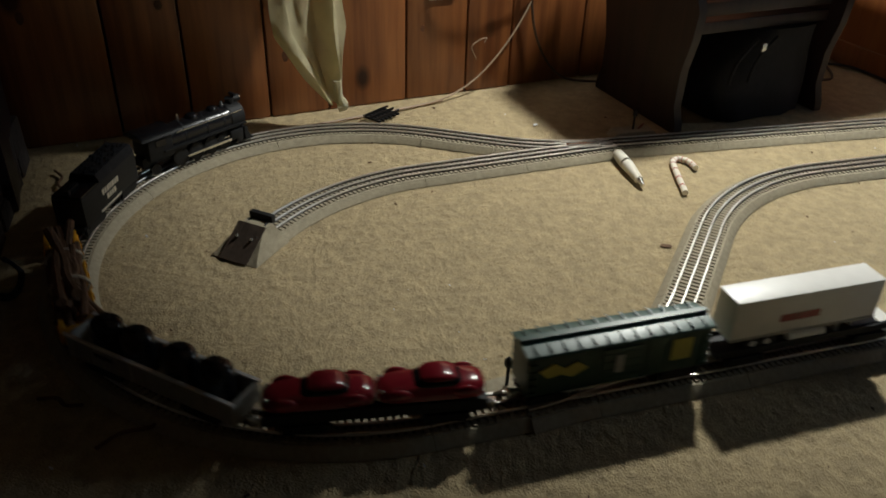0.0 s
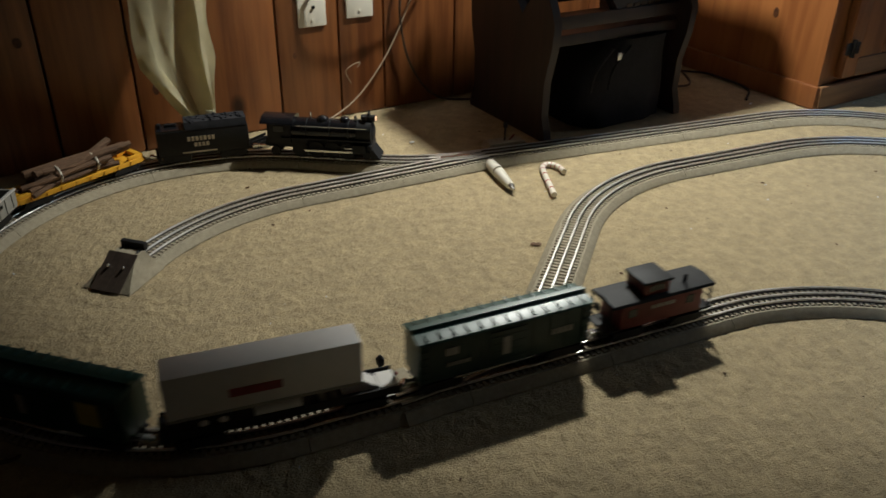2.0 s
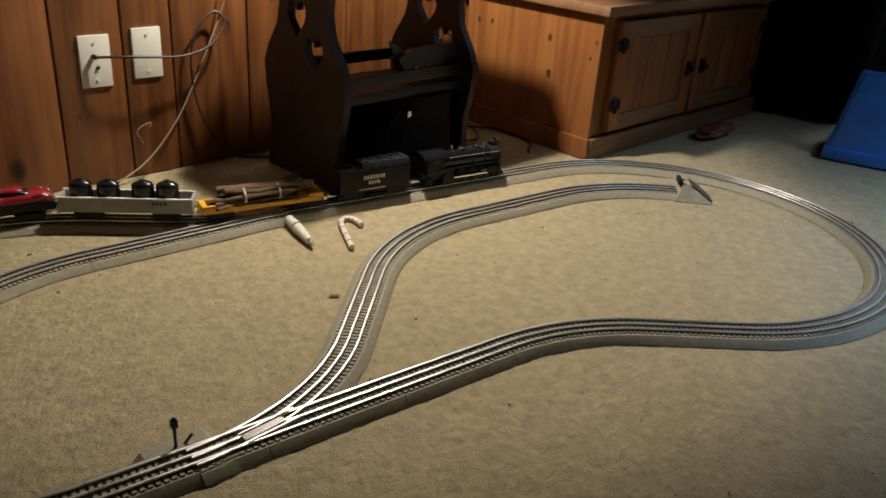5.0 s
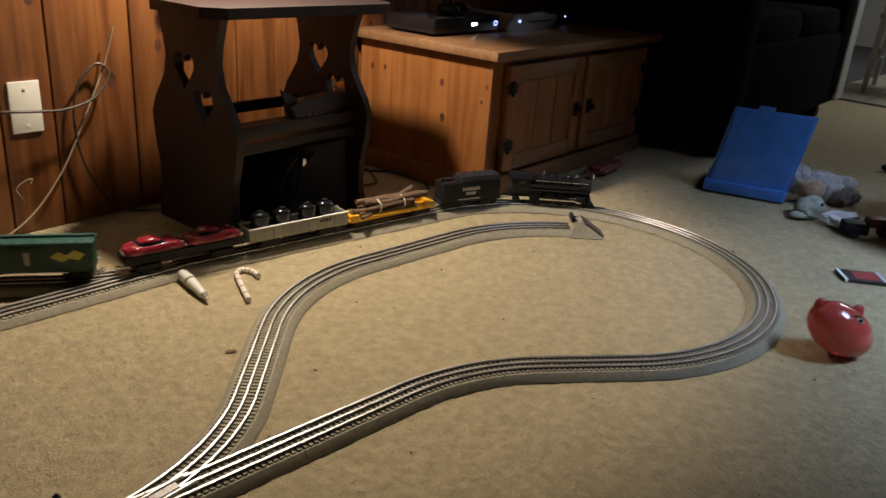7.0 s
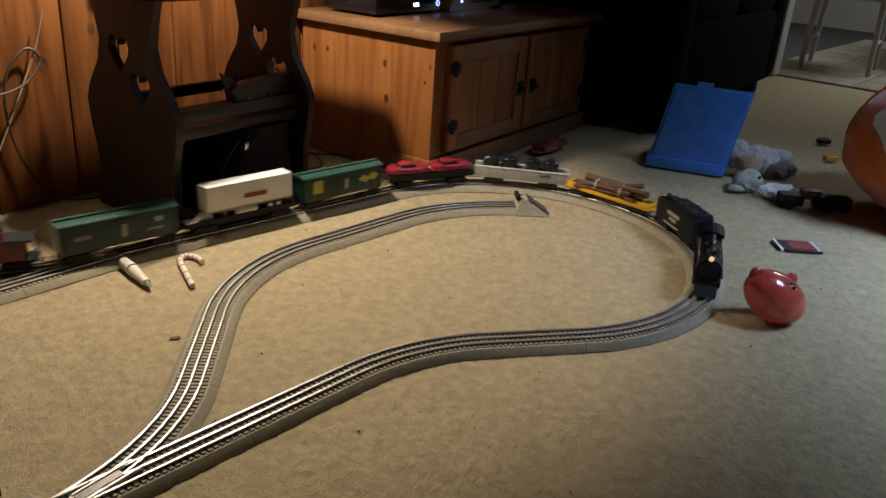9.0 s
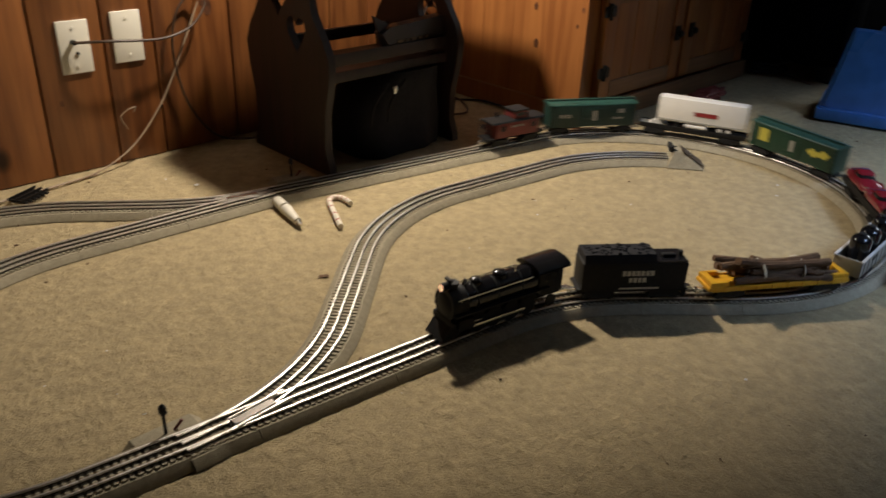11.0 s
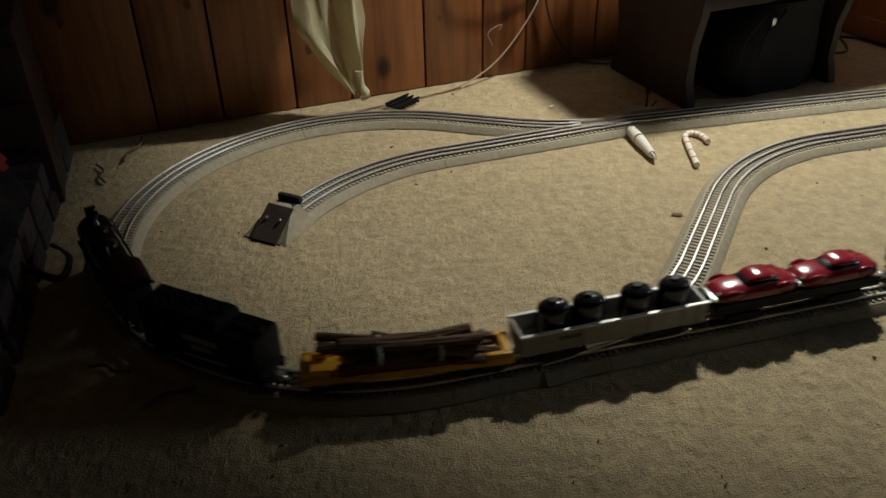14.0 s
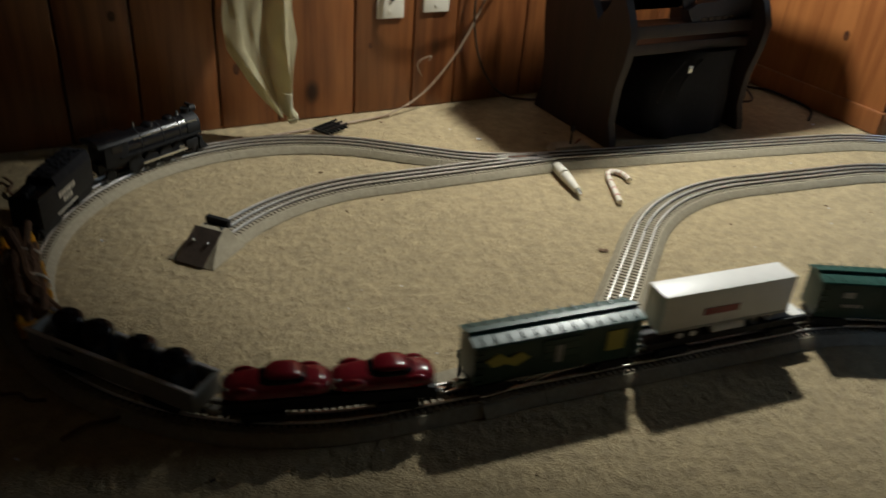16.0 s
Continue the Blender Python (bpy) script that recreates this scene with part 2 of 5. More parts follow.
PLUSH_GREEN = material("grey_green_plush", (0.32, 0.34, 0.28), 0.95, spread=0.2, scale=90, bump=0.9, bump_scale=220)
BRICK = material("dark_hearth_brick", (0.065, 0.052, 0.048), 0.85, spread=0.35, scale=70, bump=0.8, per_object=0.3)
MORTAR = material("dark_mortar", (0.045, 0.04, 0.037), 0.95, spread=0.25, scale=160, bump=0.7)
PLASTER = material("plain_wall_paint", (0.13, 0.09, 0.06), 0.85, spread=0.08, scale=30, bump=0.15)
CEILING = material("ceiling_paint", (0.36, 0.33, 0.28), 0.9, spread=0.05, scale=50, bump=0.2)
TRIM = material("white_trim_paint", (0.66, 0.66, 0.63), 0.45, spread=0.04)
TILE = material("pale_floor_tile", (0.33, 0.29, 0.21), 0.3, spread=0.2, scale=14)
# Near-black base that puts the corner's darkness into the colour.
CORNER_DARK = material("corner_darkness_black", (0.003, 0.003, 0.0045), 0.95, spread=0.3, scale=30, bump=0.3, gloss=0.03)
PALE_WOOD = material("pale_painted_wood", (0.50, 0.49, 0.45), 0.5, spread=0.08)
SILVER = material("silver_grey_plastic", (0.42, 0.42, 0.44), 0.35, 0.3, spread=0.06)
COVER_RED = material("red_print", (0.30, 0.03, 0.03), 0.35, spread=0.4, scale=60)
COVER_BLACK = material("dark_print", (0.03, 0.025, 0.03), 0.35)
LED_BLUE = glow("blue_ring_light", (0.25, 0.35, 1.0), 4.0)
LED_WHITE = glow("white_display_light", (0.7, 0.9, 1.0), 5.0)
LED_WARM = glow("warm_headlight", (1.0, 0.62, 0.35), 0.8)

# ---- mesh tools ----


def part(name, bm, mat, parent=None, label=""):
    me = bpy.data.meshes.new(name)
    bm.normal_update()
    bm.to_mesh(me)
    bm.free()
    for p in me.polygons:
        p.use_smooth = len(p.vertices) != 4 or p.area < 0.0002
    me.set_sharp_from_angle(angle=radians(38))
    me.materials.append(mat)
    ob = new(name, me)
    if parent:
        ob.parent = parent
    if label:
        ob["label"] = label
    return ob


def thing(name, label, category, m=None, group="", kind=""):
    ob = tagged(new(name), label, category, group, kind)
    if m is not None:
        ob.matrix_world = m
    return ob


def box(bm, c, s, bevel=0.0, turn=0.0):
    r = bmesh.ops.create_cube(bm, size=1.0, matrix=Matrix.Translation(c) @ Matrix.Rotation(turn, 4, "Z") @ Matrix.Diagonal((*s, 1)))
    if bevel:
        edges = list({e for v in r["verts"] for e in v.link_edges})
        bmesh.ops.bevel(bm, geom=edges, offset=bevel, segments=2, affect="EDGES", profile=0.6)
    return bm


def rod(bm, a, b, r, seg=12, r2=None):
    a, b = Vector(a), Vector(b)
    d = b - a
    m = Matrix.Translation((a + b) / 2) @ d.to_track_quat("Z", "Y").to_matrix().to_4x4()
    bmesh.ops.create_cone(bm, cap_ends=True, segments=seg, radius1=r, radius2=r if r2 is None else r2, depth=d.length, matrix=m)
    return bm


def ball(bm, c, s, seg=16, rings=10, turn=None):
    m = Matrix.Translation(c) @ (turn or Matrix()) @ Matrix.Diagonal((*s, 1))
    bmesh.ops.create_uvsphere(bm, u_segments=seg, v_segments=rings, radius=1.0, matrix=m)
    return bm


def prism(bm, outline, depth, m=None):
    """An outline in x and z, given thickness along y."""
    m = m or Matrix()
    front = [bm.verts.new(m @ Vector((x, -depth / 2, z))) for x, z in outline]
    back = [bm.verts.new(m @ Vector((x, depth / 2, z))) for x, z in outline]
    n = len(outline)
    bm.faces.new(front)
    bm.faces.new(back[::-1])
    for i in range(n):
        bm.faces.new((front[i], back[i], back[(i + 1) % n], front[(i + 1) % n]))
    bmesh.ops.recalc_face_normals(bm, faces=bm.faces)
    return bm


def tube(bm, points, r, seg=8):
    pts = [Vector(p) for p in points]
    rings = []
    up = Vector((0.13, 0.2, 1)).normalized()
    for i, p in enumerate(pts):
        d = (pts[min(i + 1, len(pts) - 1)] - pts[max(i - 1, 0)]).normalized()
        a = d.cross(up).normalized()
        b = a.cross(d)
        rings.append([bm.verts.new(p + (a * math.cos(k * math.tau / seg) + b * math.sin(k * math.tau / seg)) * r) for k in range(seg)])
    for x, y in zip(rings, rings[1:]):
        for k in range(seg):
            bm.faces.new((x[k], x[(k + 1) % seg], y[(k + 1) % seg], y[k]))
    bm.faces.new(rings[0][::-1])
    bm.faces.new(rings[-1])
    bmesh.ops.recalc_face_normals(bm, faces=bm.faces)
    return bm


def smooth_line(points, n=8):
    """Points on a smooth curve through the given ones."""
    p = [Vector(q) for q in points]
    p = [2 * p[0] - p[1]] + p + [2 * p[-1] - p[-2]]
    out = []
    for i in range(1, len(p) - 2):
        for k in range(n):
            t = k / n
            out.append(0.5 * (2 * p[i] + (p[i + 1] - p[i - 1]) * t + (2 * p[i - 1] - 5 * p[i] + 4 * p[i + 1] - p[i + 2]) * t * t + (3 * p[i] - p[i - 1] - 3 * p[i + 1] + p[i + 2]) * t ** 3))
    return out + [p[-2]]


def resize(root, sx, sy, sz):
    """Brings a thing to its true size; a car's running gear keeps to the gauge."""
    for ob in root.children_recursive:
        if ob.name.split(".")[0] not in ("truck", "side_frame", "wheel_set", "coupler"):
            ob.data.transform(Matrix.Diagonal((sx, sy, sz, 1)))


B = bmesh.new

# ---- the room ----


def build_floor():
    x0, x1, y0, y1, step = -1.35, 2.35, -1.35, 0.98, 0.0065
    nx, ny = int((x1 - x0) / step), int((y1 - y0) / step)
    rng = np.random.default_rng(3)
    h = rng.random((ny + 1, nx + 1))
    h = h * 0.55 + 0.225 * (np.roll(h, 1, 0) + np.roll(h, 1, 1))
    big = rng.random((ny // 9 + 3, nx // 9 + 3))
    yy, xx = np.mgrid[0:ny + 1, 0:nx + 1] / 9.0
    iy, ix = yy.astype(int), xx.astype(int)
    fy, fx = yy - iy, xx - ix
    fy, fx = fy * fy * (3 - 2 * fy), fx * fx * (3 - 2 * fx)
    soft = (big[iy, ix] * (1 - fx) + big[iy, ix + 1] * fx) * (1 - fy) + (big[iy + 1, ix] * (1 - fx) + big[iy + 1, ix + 1] * fx) * fy
    z = (h - 0.95) * 0.0030 + (soft - 0.9) * 0.0006
    jx, jy = rng.uniform(-0.3, 0.3, h.shape) * step, rng.uniform(-0.3, 0.3, h.shape) * step
    gy, gx = np.mgrid[0:ny + 1, 0:nx + 1]
    v = np.stack([x0 + gx * step + jx, y0 + gy * step + jy, z], -1).reshape(-1, 3)
    i = (np.arange(ny)[:, None] * (nx + 1) + np.arange(nx)[None]).reshape(-1)
    f = np.stack([i, i + 1, i + nx + 2, i + nx + 1], -1)
    outer = [(-3.0, -3.6), (4.2, -3.6), (4.2, 1.4), (-3.0, 1.4)]
    n = len(v)
    v = np.concatenate([v, [(x, y, -0.0045) for x, y in outer]])
    faces = f.tolist() + [[n, n + 1, n + 2, n + 3]]
    me = bpy.data.meshes.new("floor")
    me.from_pydata(v.tolist(), [], faces)
    me.materials.append(CARPET)
    tagged(new("floor", me), "worn beige looped pile carpet", "carpet", kind="structure")


build_floor()


def build_panelled_wall():
    root = thing("wall_north", "knotty pine board panelling, varnished reddish brown", "wall", wall_pose(0, 0), kind="structure")
    part("backing", box(B(), (1.3, 0.06, 1.2), (5.8, 0.08, 2.44)), MORTAR, root)
    rnd, u = random.Random(21), -1.62
    widths = [0.135, 0.19, 0.155, 0.12, 0.205, 0.145, 0.17]
    k = 0
    while u < 4.15:
        w = widths[k % 7]
        bm = B()
        box(bm, (u + w / 2, 0.009, 1.2), (w - 0.004, 0.018, 2.4), 0.0045)
        board = part("plank", bm, PINE_WALL, root)
        for _ in range(rnd.randint(2, 5)):
            x, z, r = u + w * rnd.uniform(0.2, 0.8), rnd.uniform(0.05, 1.3), rnd.uniform(0.006, 0.015)
            bm = B()
            rod(bm, (x, 0.0002, z), (x, -0.0004, z), r, 14)
            bmesh.ops.scale(bm, vec=(0.8, 1, rnd.uniform(1.0, 1.5)), verts=bm.verts, space=Matrix.Translation((-x, 0, -z)))
            part("knot", bm, KNOT, board)
        u += w
        k += 1


build_panelled_wall()


def plain_wall(name, a, b, height=2.4, mat=None, label="plain painted wall"):
    a, b = Vector((*a, 0)), Vector((*b, 0))
    d = b - a
    m = Matrix.Translation((a + b) / 2) @ Matrix.Rotation(math.atan2(d.y, d.x), 4, "Z")
    ob = part(name, box(B(), (0, 0, height / 2), (d.length, 0.1, height)), mat or PLASTER)
    ob.matrix_world = m
    return tagged(ob, label, "wall", kind="structure")


plain_wall("wall_west", (-1.62, -3.4), (-1.62, 0.75))
plain_wall("wall_south", (-1.67, -3.4), (4.3, -3.4))
plain_wall("wall_east_a", (4.3, -3.4), (4.3, -1.75))
roof = part("ceiling", box(B(), (2.2, -1.2, 2.46), (8.6, 5.2, 0.08)), CEILING)
tagged(roof, "plain pale ceiling", "ceiling", kind="structure")


def build_hearth():
    """Raised brick hearth by the left side."""
    root = thing("hearth", "low dark brick fireplace hearth beside the carpet", "hearth", pose(-1.085, -0.55, 0, 0, 0, -1.5), kind="structure")
    part("core", box(B(), (-0.262, 0.25, 0.040), (0.49, 1.86, 0.078)), MORTAR, root)
    rnd = random.Random(5)
    mesh = None
    y = -0.66
    while y < 1.15:
        for row, (x, ln) in enumerate(((-0.10, 0.195), (-0.31, 0.195))):
            ob = part("brick", box(B(), (0, 0, 0), (ln, 0.092, 0.058), 0.008), BRICK, root) if mesh is None else new("brick", mesh)
            mesh = mesh or ob.data
            ob.parent = root
            ob.matrix_basis = pose(x + rnd.uniform(-0.004, 0.004), y + 0.05, 0.066 + rnd.uniform(-0.004, 0.004), rnd.uniform(-2, 2), rnd.uniform(-2, 2), rnd.uniform(-2, 2))
        ob = new("brick", mesh)
        ob.parent = root
        ob.matrix_basis = pose(-0.10 + rnd.uniform(-0.004, 0.004), y + 0.05, 0.012, 0, 0, rnd.uniform(-1.5, 1.5))
        y += 0.104


build_hearth()


def build_kitchen():
    fl = part("floor_kitchen", box(B(), (6.0, -0.8, -0.01), (3.6, 4.6, 0.016)), MORTAR)
    tagged(fl, "pale tiled kitchen floor", "floor", kind="structure")
    mesh = None
    for i in range(9):
        for j in range(9):
            ob = part("tile", box(B(), (0, 0, 0), (0.296, 0.296, 0.008), 0.002), TILE, fl) if mesh is None else new("tile", mesh)
            mesh = mesh or ob.data
            ob.parent = fl
            ob.matrix_basis = pose(4.37 + i * 0.302, -2.0 + j * 0.302, 0.0)
    plain_wall("wall_kitchen_east", (7.7, -3.1), (7.7, 1.5), mat=CEILING)
    plain_wall("wall_kitchen_north", (4.25, 1.45), (7.75, 1.45), mat=CEILING)
    plain_wall("wall_kitchen_south", (4.25, -3.1), (7.75, -3.1), mat=CEILING)
    tagged(part("trim_door", box(B(), (4.2, 0.42, 1.05), (0.10, 0.085, 2.1), 0.006), TRIM), "white painted door frame post", "door frame", kind="structure")
    plain_wall("wall_east_b", (4.28, 0.46), (4.28, 1.4), mat=PLASTER)
    lintel = part("wall_east_lintel", box(B(), (4.28, -0.7, 2.25), (0.1, 2.2, 0.3)), PLASTER)
    tagged(lintel, "plain painted wall over the opening", "wall", kind="structure")
    # far table and chairs
    tab = thing("kitchen_table", "pale wooden kitchen table with turned legs", "table", pose(5.75, -0.35, 0, 0, 0, 8))
    part("tabletop", box(B(), (0, 0, 0.735), (1.1, 0.9, 0.03), 0.006), PALE_WOOD, tab)
    part("apron", box(B(), (0, 0, 0.675), (0.95, 0.76, 0.08)), PALE_WOOD, tab)
    for x in (-0.46, 0.46):
        for y in (-0.36, 0.36):
            bm = B()
            rod(bm, (x, y, 0), (x, y, 0.2), 0.018, 10, 0.03)
            rod(bm, (x, y, 0.2), (x, y, 0.62), 0.034, 10, 0.026)
            box(bm, (x, y, 0.67), (0.07, 0.07, 0.1))
            part("leg", bm, PALE_WOOD, tab)
    chair = thing("kitchen_chair", "pale wooden kitchen chair with a slatted back", "chair", pose(4.86, 0.22, 0, 0, 0, 8), group="chairs at the kitchen table")
    part("seat", box(B(), (0, 0, 0.45), (0.42, 0.42, 0.035), 0.01), PALE_WOOD, chair)
    for x in (-0.18, 0.18):
        for y in (-0.18, 0.18):
            part("leg", rod(B(), (x * 1.08, y * 1.08, 0), (x, y, 0.44), 0.015, 10, 0.019), PALE_WOOD, chair)
    for y in (-0.18, 0.18):
        part("post", rod(B(), (-0.19, y, 0.46), (-0.24, y, 0.95), 0.017, 10), PALE_WOOD, chair)
    for k in range(5):
        part("slat", box(B(), (-0.215, -0.12 + k * 0.06, 0.70), (0.012, 0.03, 0.46)), PALE_WOOD, chair)
    part("top_rail", box(B(), (-0.24, 0, 0.94), (0.022, 0.42, 0.07), 0.006), PALE_WOOD, chair)
    for x, y in ((0, -0.185), (0, 0.185)):
        part("stretcher", rod(B(), (-0.18, y, 0.18), (0.18, y, 0.18), 0.010, 8), PALE_WOOD, chair)
    for m in (pose(5.0, -0.62, 0, 0, 0, 12), pose(6.55, -0.2, 0, 0, 0, 180)):
        copy_thing(chair, m)


build_kitchen()

# ---- furniture ----


def heart(cx, cz, s):
    pts = []
    for k in range(28):
        a = k * math.tau / 28
        x, z = 16 * math.sin(a) ** 3, 13 * math.cos(a) - 5 * math.cos(2 * a) - 2 * math.cos(3 * a) - math.cos(4 * a)
        pts.append((cx + x / 17 * s * 0.78, cz + z / 17 * s))
    return pts


def holed_panel(outline, holes, depth):
    """A board in the y-z plane with holes cut right through."""
    bm = B()
    loops = [outline] + holes
    edges = []
    for lp in loops:
        vs = [bm.verts.new((0, y, z)) for y, z in lp]
        edges += [bm.edges.new((vs[i], vs[(i + 1) % len(vs)])) for i in range(len(vs))]
    bmesh.ops.triangle_fill(bm, edges=edges, use_beauty=True, use_dissolve=False)
    # drop the faces that fill the holes
    def inside(p, lp):
        hit = False
        for i in range(len(lp)):
            (y1, z1), (y2, z2) = lp[i], lp[i - 1]
            if (z1 > p[1]) != (z2 > p[1]) and p[0] < (y2 - y1) * (p[1] - z1) / (z2 - z1) + y1:
                hit = not hit
        return hit
    bad = [f for f in bm.faces if any(inside((f.calc_center_median().y, f.calc_center_median().z), h) for h in holes)]
    bmesh.ops.delete(bm, geom=bad, context="FACES_ONLY")
    r = bmesh.ops.extrude_face_region(bm, geom=list(bm.faces))
    bmesh.ops.translate(bm, verts=[v for v in r["geom"] if isinstance(v, bmesh.types.BMVert)], vec=(depth, 0, 0))
    bmesh.ops.recalc_face_normals(bm, faces=bm.faces)
    return bm


def build_rack_table():
    root = thing("rack_table", "dark-stained wooden end table with heart cut-outs and a magazine trough", "end table", wall_pose(0.31, 0.237))
    half = [(0.123, 0.525), (0.106, 0.47), (0.096, 0.42), (0.108, 0.37), (0.150, 0.31), (0.168, 0.27), (0.162, 0.21), (0.145, 0.14), (0.143, 0.06), (0.158, 0.02), (0.160, 0.0)]
    outline = half + [(-y, z) for y, z in half[::-1]]
    holes = [heart(0.024, 0.396, 0.052), heart(-0.046, 0.322, 0.050)]
    for x in (0.0, 0.415):
        part("end_panel", holed_panel(outline, holes, 0.020), DARK_WOOD, root).location.x = x
    bm = prism(B(), [(-0.295, -0.10), (-0.25, -0.14), (0.25, -0.14), (0.295, -0.10), (0.295, 0.085), (0.25, 0.125), (-0.25, 0.125), (-0.295, 0.085)], 0.024, Matrix.Translation((0.2425, -0.02, 0.537)) @ Matrix.Rotation(radians(-90), 4, "X"))
    part("tabletop", bm, DARK_WOOD, root)
    part("trough_floor", box(B(), (0.2175, -0.005, 0.215), (0.394, 0.22, 0.014)), DARK_WOOD, root)
    for y in (-0.118, 0.118):
        part("trough_rail", box(B(), (0.2175, y, 0.262), (0.394, 0.014, 0.030), 0.003), DARK_WOOD, root)
    part("trough_rail", box(B(), (0.2175, -0.118, 0.222), (0.394, 0.014, 0.026), 0.003), DARK_WOOD, root)
    # dark magazine pile and the black basket below
    mag = thing("magazine", "dark magazine lying over the trough rail", "magazine", wall_pose(0.635, 0.335, 0.315, 4))
    bm = B()
    prism(bm, [(-0.13, -0.008), (-0.10, 0.004), (0.10, 0.012), (0.13, 0.004), (0.125, -0.072), (-0.085, -0.066)], 0.03)
    part("cover", bm, COVER_BLACK, mag)
    part("corner_flap", prism(B(), [(-0.13, -0.01), (-0.15, 0.035), (-0.095, 0.008)], 0.006), COVER_BLACK, mag)
    for k in range(5):
        part("title_bar", box(B(), (-0.07 + k * 0.024, -0.0165, -0.035), (0.016, 0.003, 0.010)), PLASTER, mag)
    bag = thing("storage_bin", "black soft fabric bag slumped under the table trough", "bag", wall_pose(0.60, 0.285, 0.0))
    bm = B()
    ring_n, rows = 40, 14
    rings = []
    for i in range(rows + 1):
        f = i / rows
        z = 0.002 + 0.205 * f
        left, right = -0.165 + 0.075 * f ** 2 - 0.02 * math.sin(f * 3.1), 0.115
        ring = []
        for k in range(ring_n):
            a = k * math.tau / ring_n
            c, q = math.cos(a), math.sin(a)
            x = math.copysign(abs(c) ** 0.55, c) * (right - left) / 2 + (left + right) / 2
            y = math.copysign(abs(q) ** 0.6, q) * (0.105 - 0.012 * f)
            n = noise.noise(Vector((x * 14, y * 14, z * 9))) * 0.010 + 0.0025 * math.sin(x * 130)
            ring.append(bm.verts.new((x, y + n, z)))
        rings.append(ring)
    for a, b in zip(rings, rings[1:]):
        for k in range(ring_n):
            bm.faces.new((a[k], a[(k + 1) % ring_n], b[(k + 1) % ring_n], b[k]))
    bm.faces.new(rings[0][::-1])
    bm.faces.new(rings[-1])
    part("body", bm, BLACK_MATT, bag)
    for x in (-0.10, -0.045):
        part("strap", tube(B(), smooth_line([(x, -0.105, 0.195), (x - 0.055, -0.115, 0.15), (x - 0.062, -0.11, 0.10)]), 0.004), BLACK_MATT, bag)
    part("clasp", box(B(), (-0.085, -0.112, 0.178), (0.012, 0.006, 0.02), 0.002), CHROME, bag)
    box_ = thing("cardboard_flap", "pale cardboard piece standing under the table", "cardboard", wall_pose(0.385, 0.27, 0.0))
    part("sheet", box(B(), (0, 0, 0.05), (0.055, 0.006, 0.10), 0.001), GREY_CAR, box_)


build_rack_table()


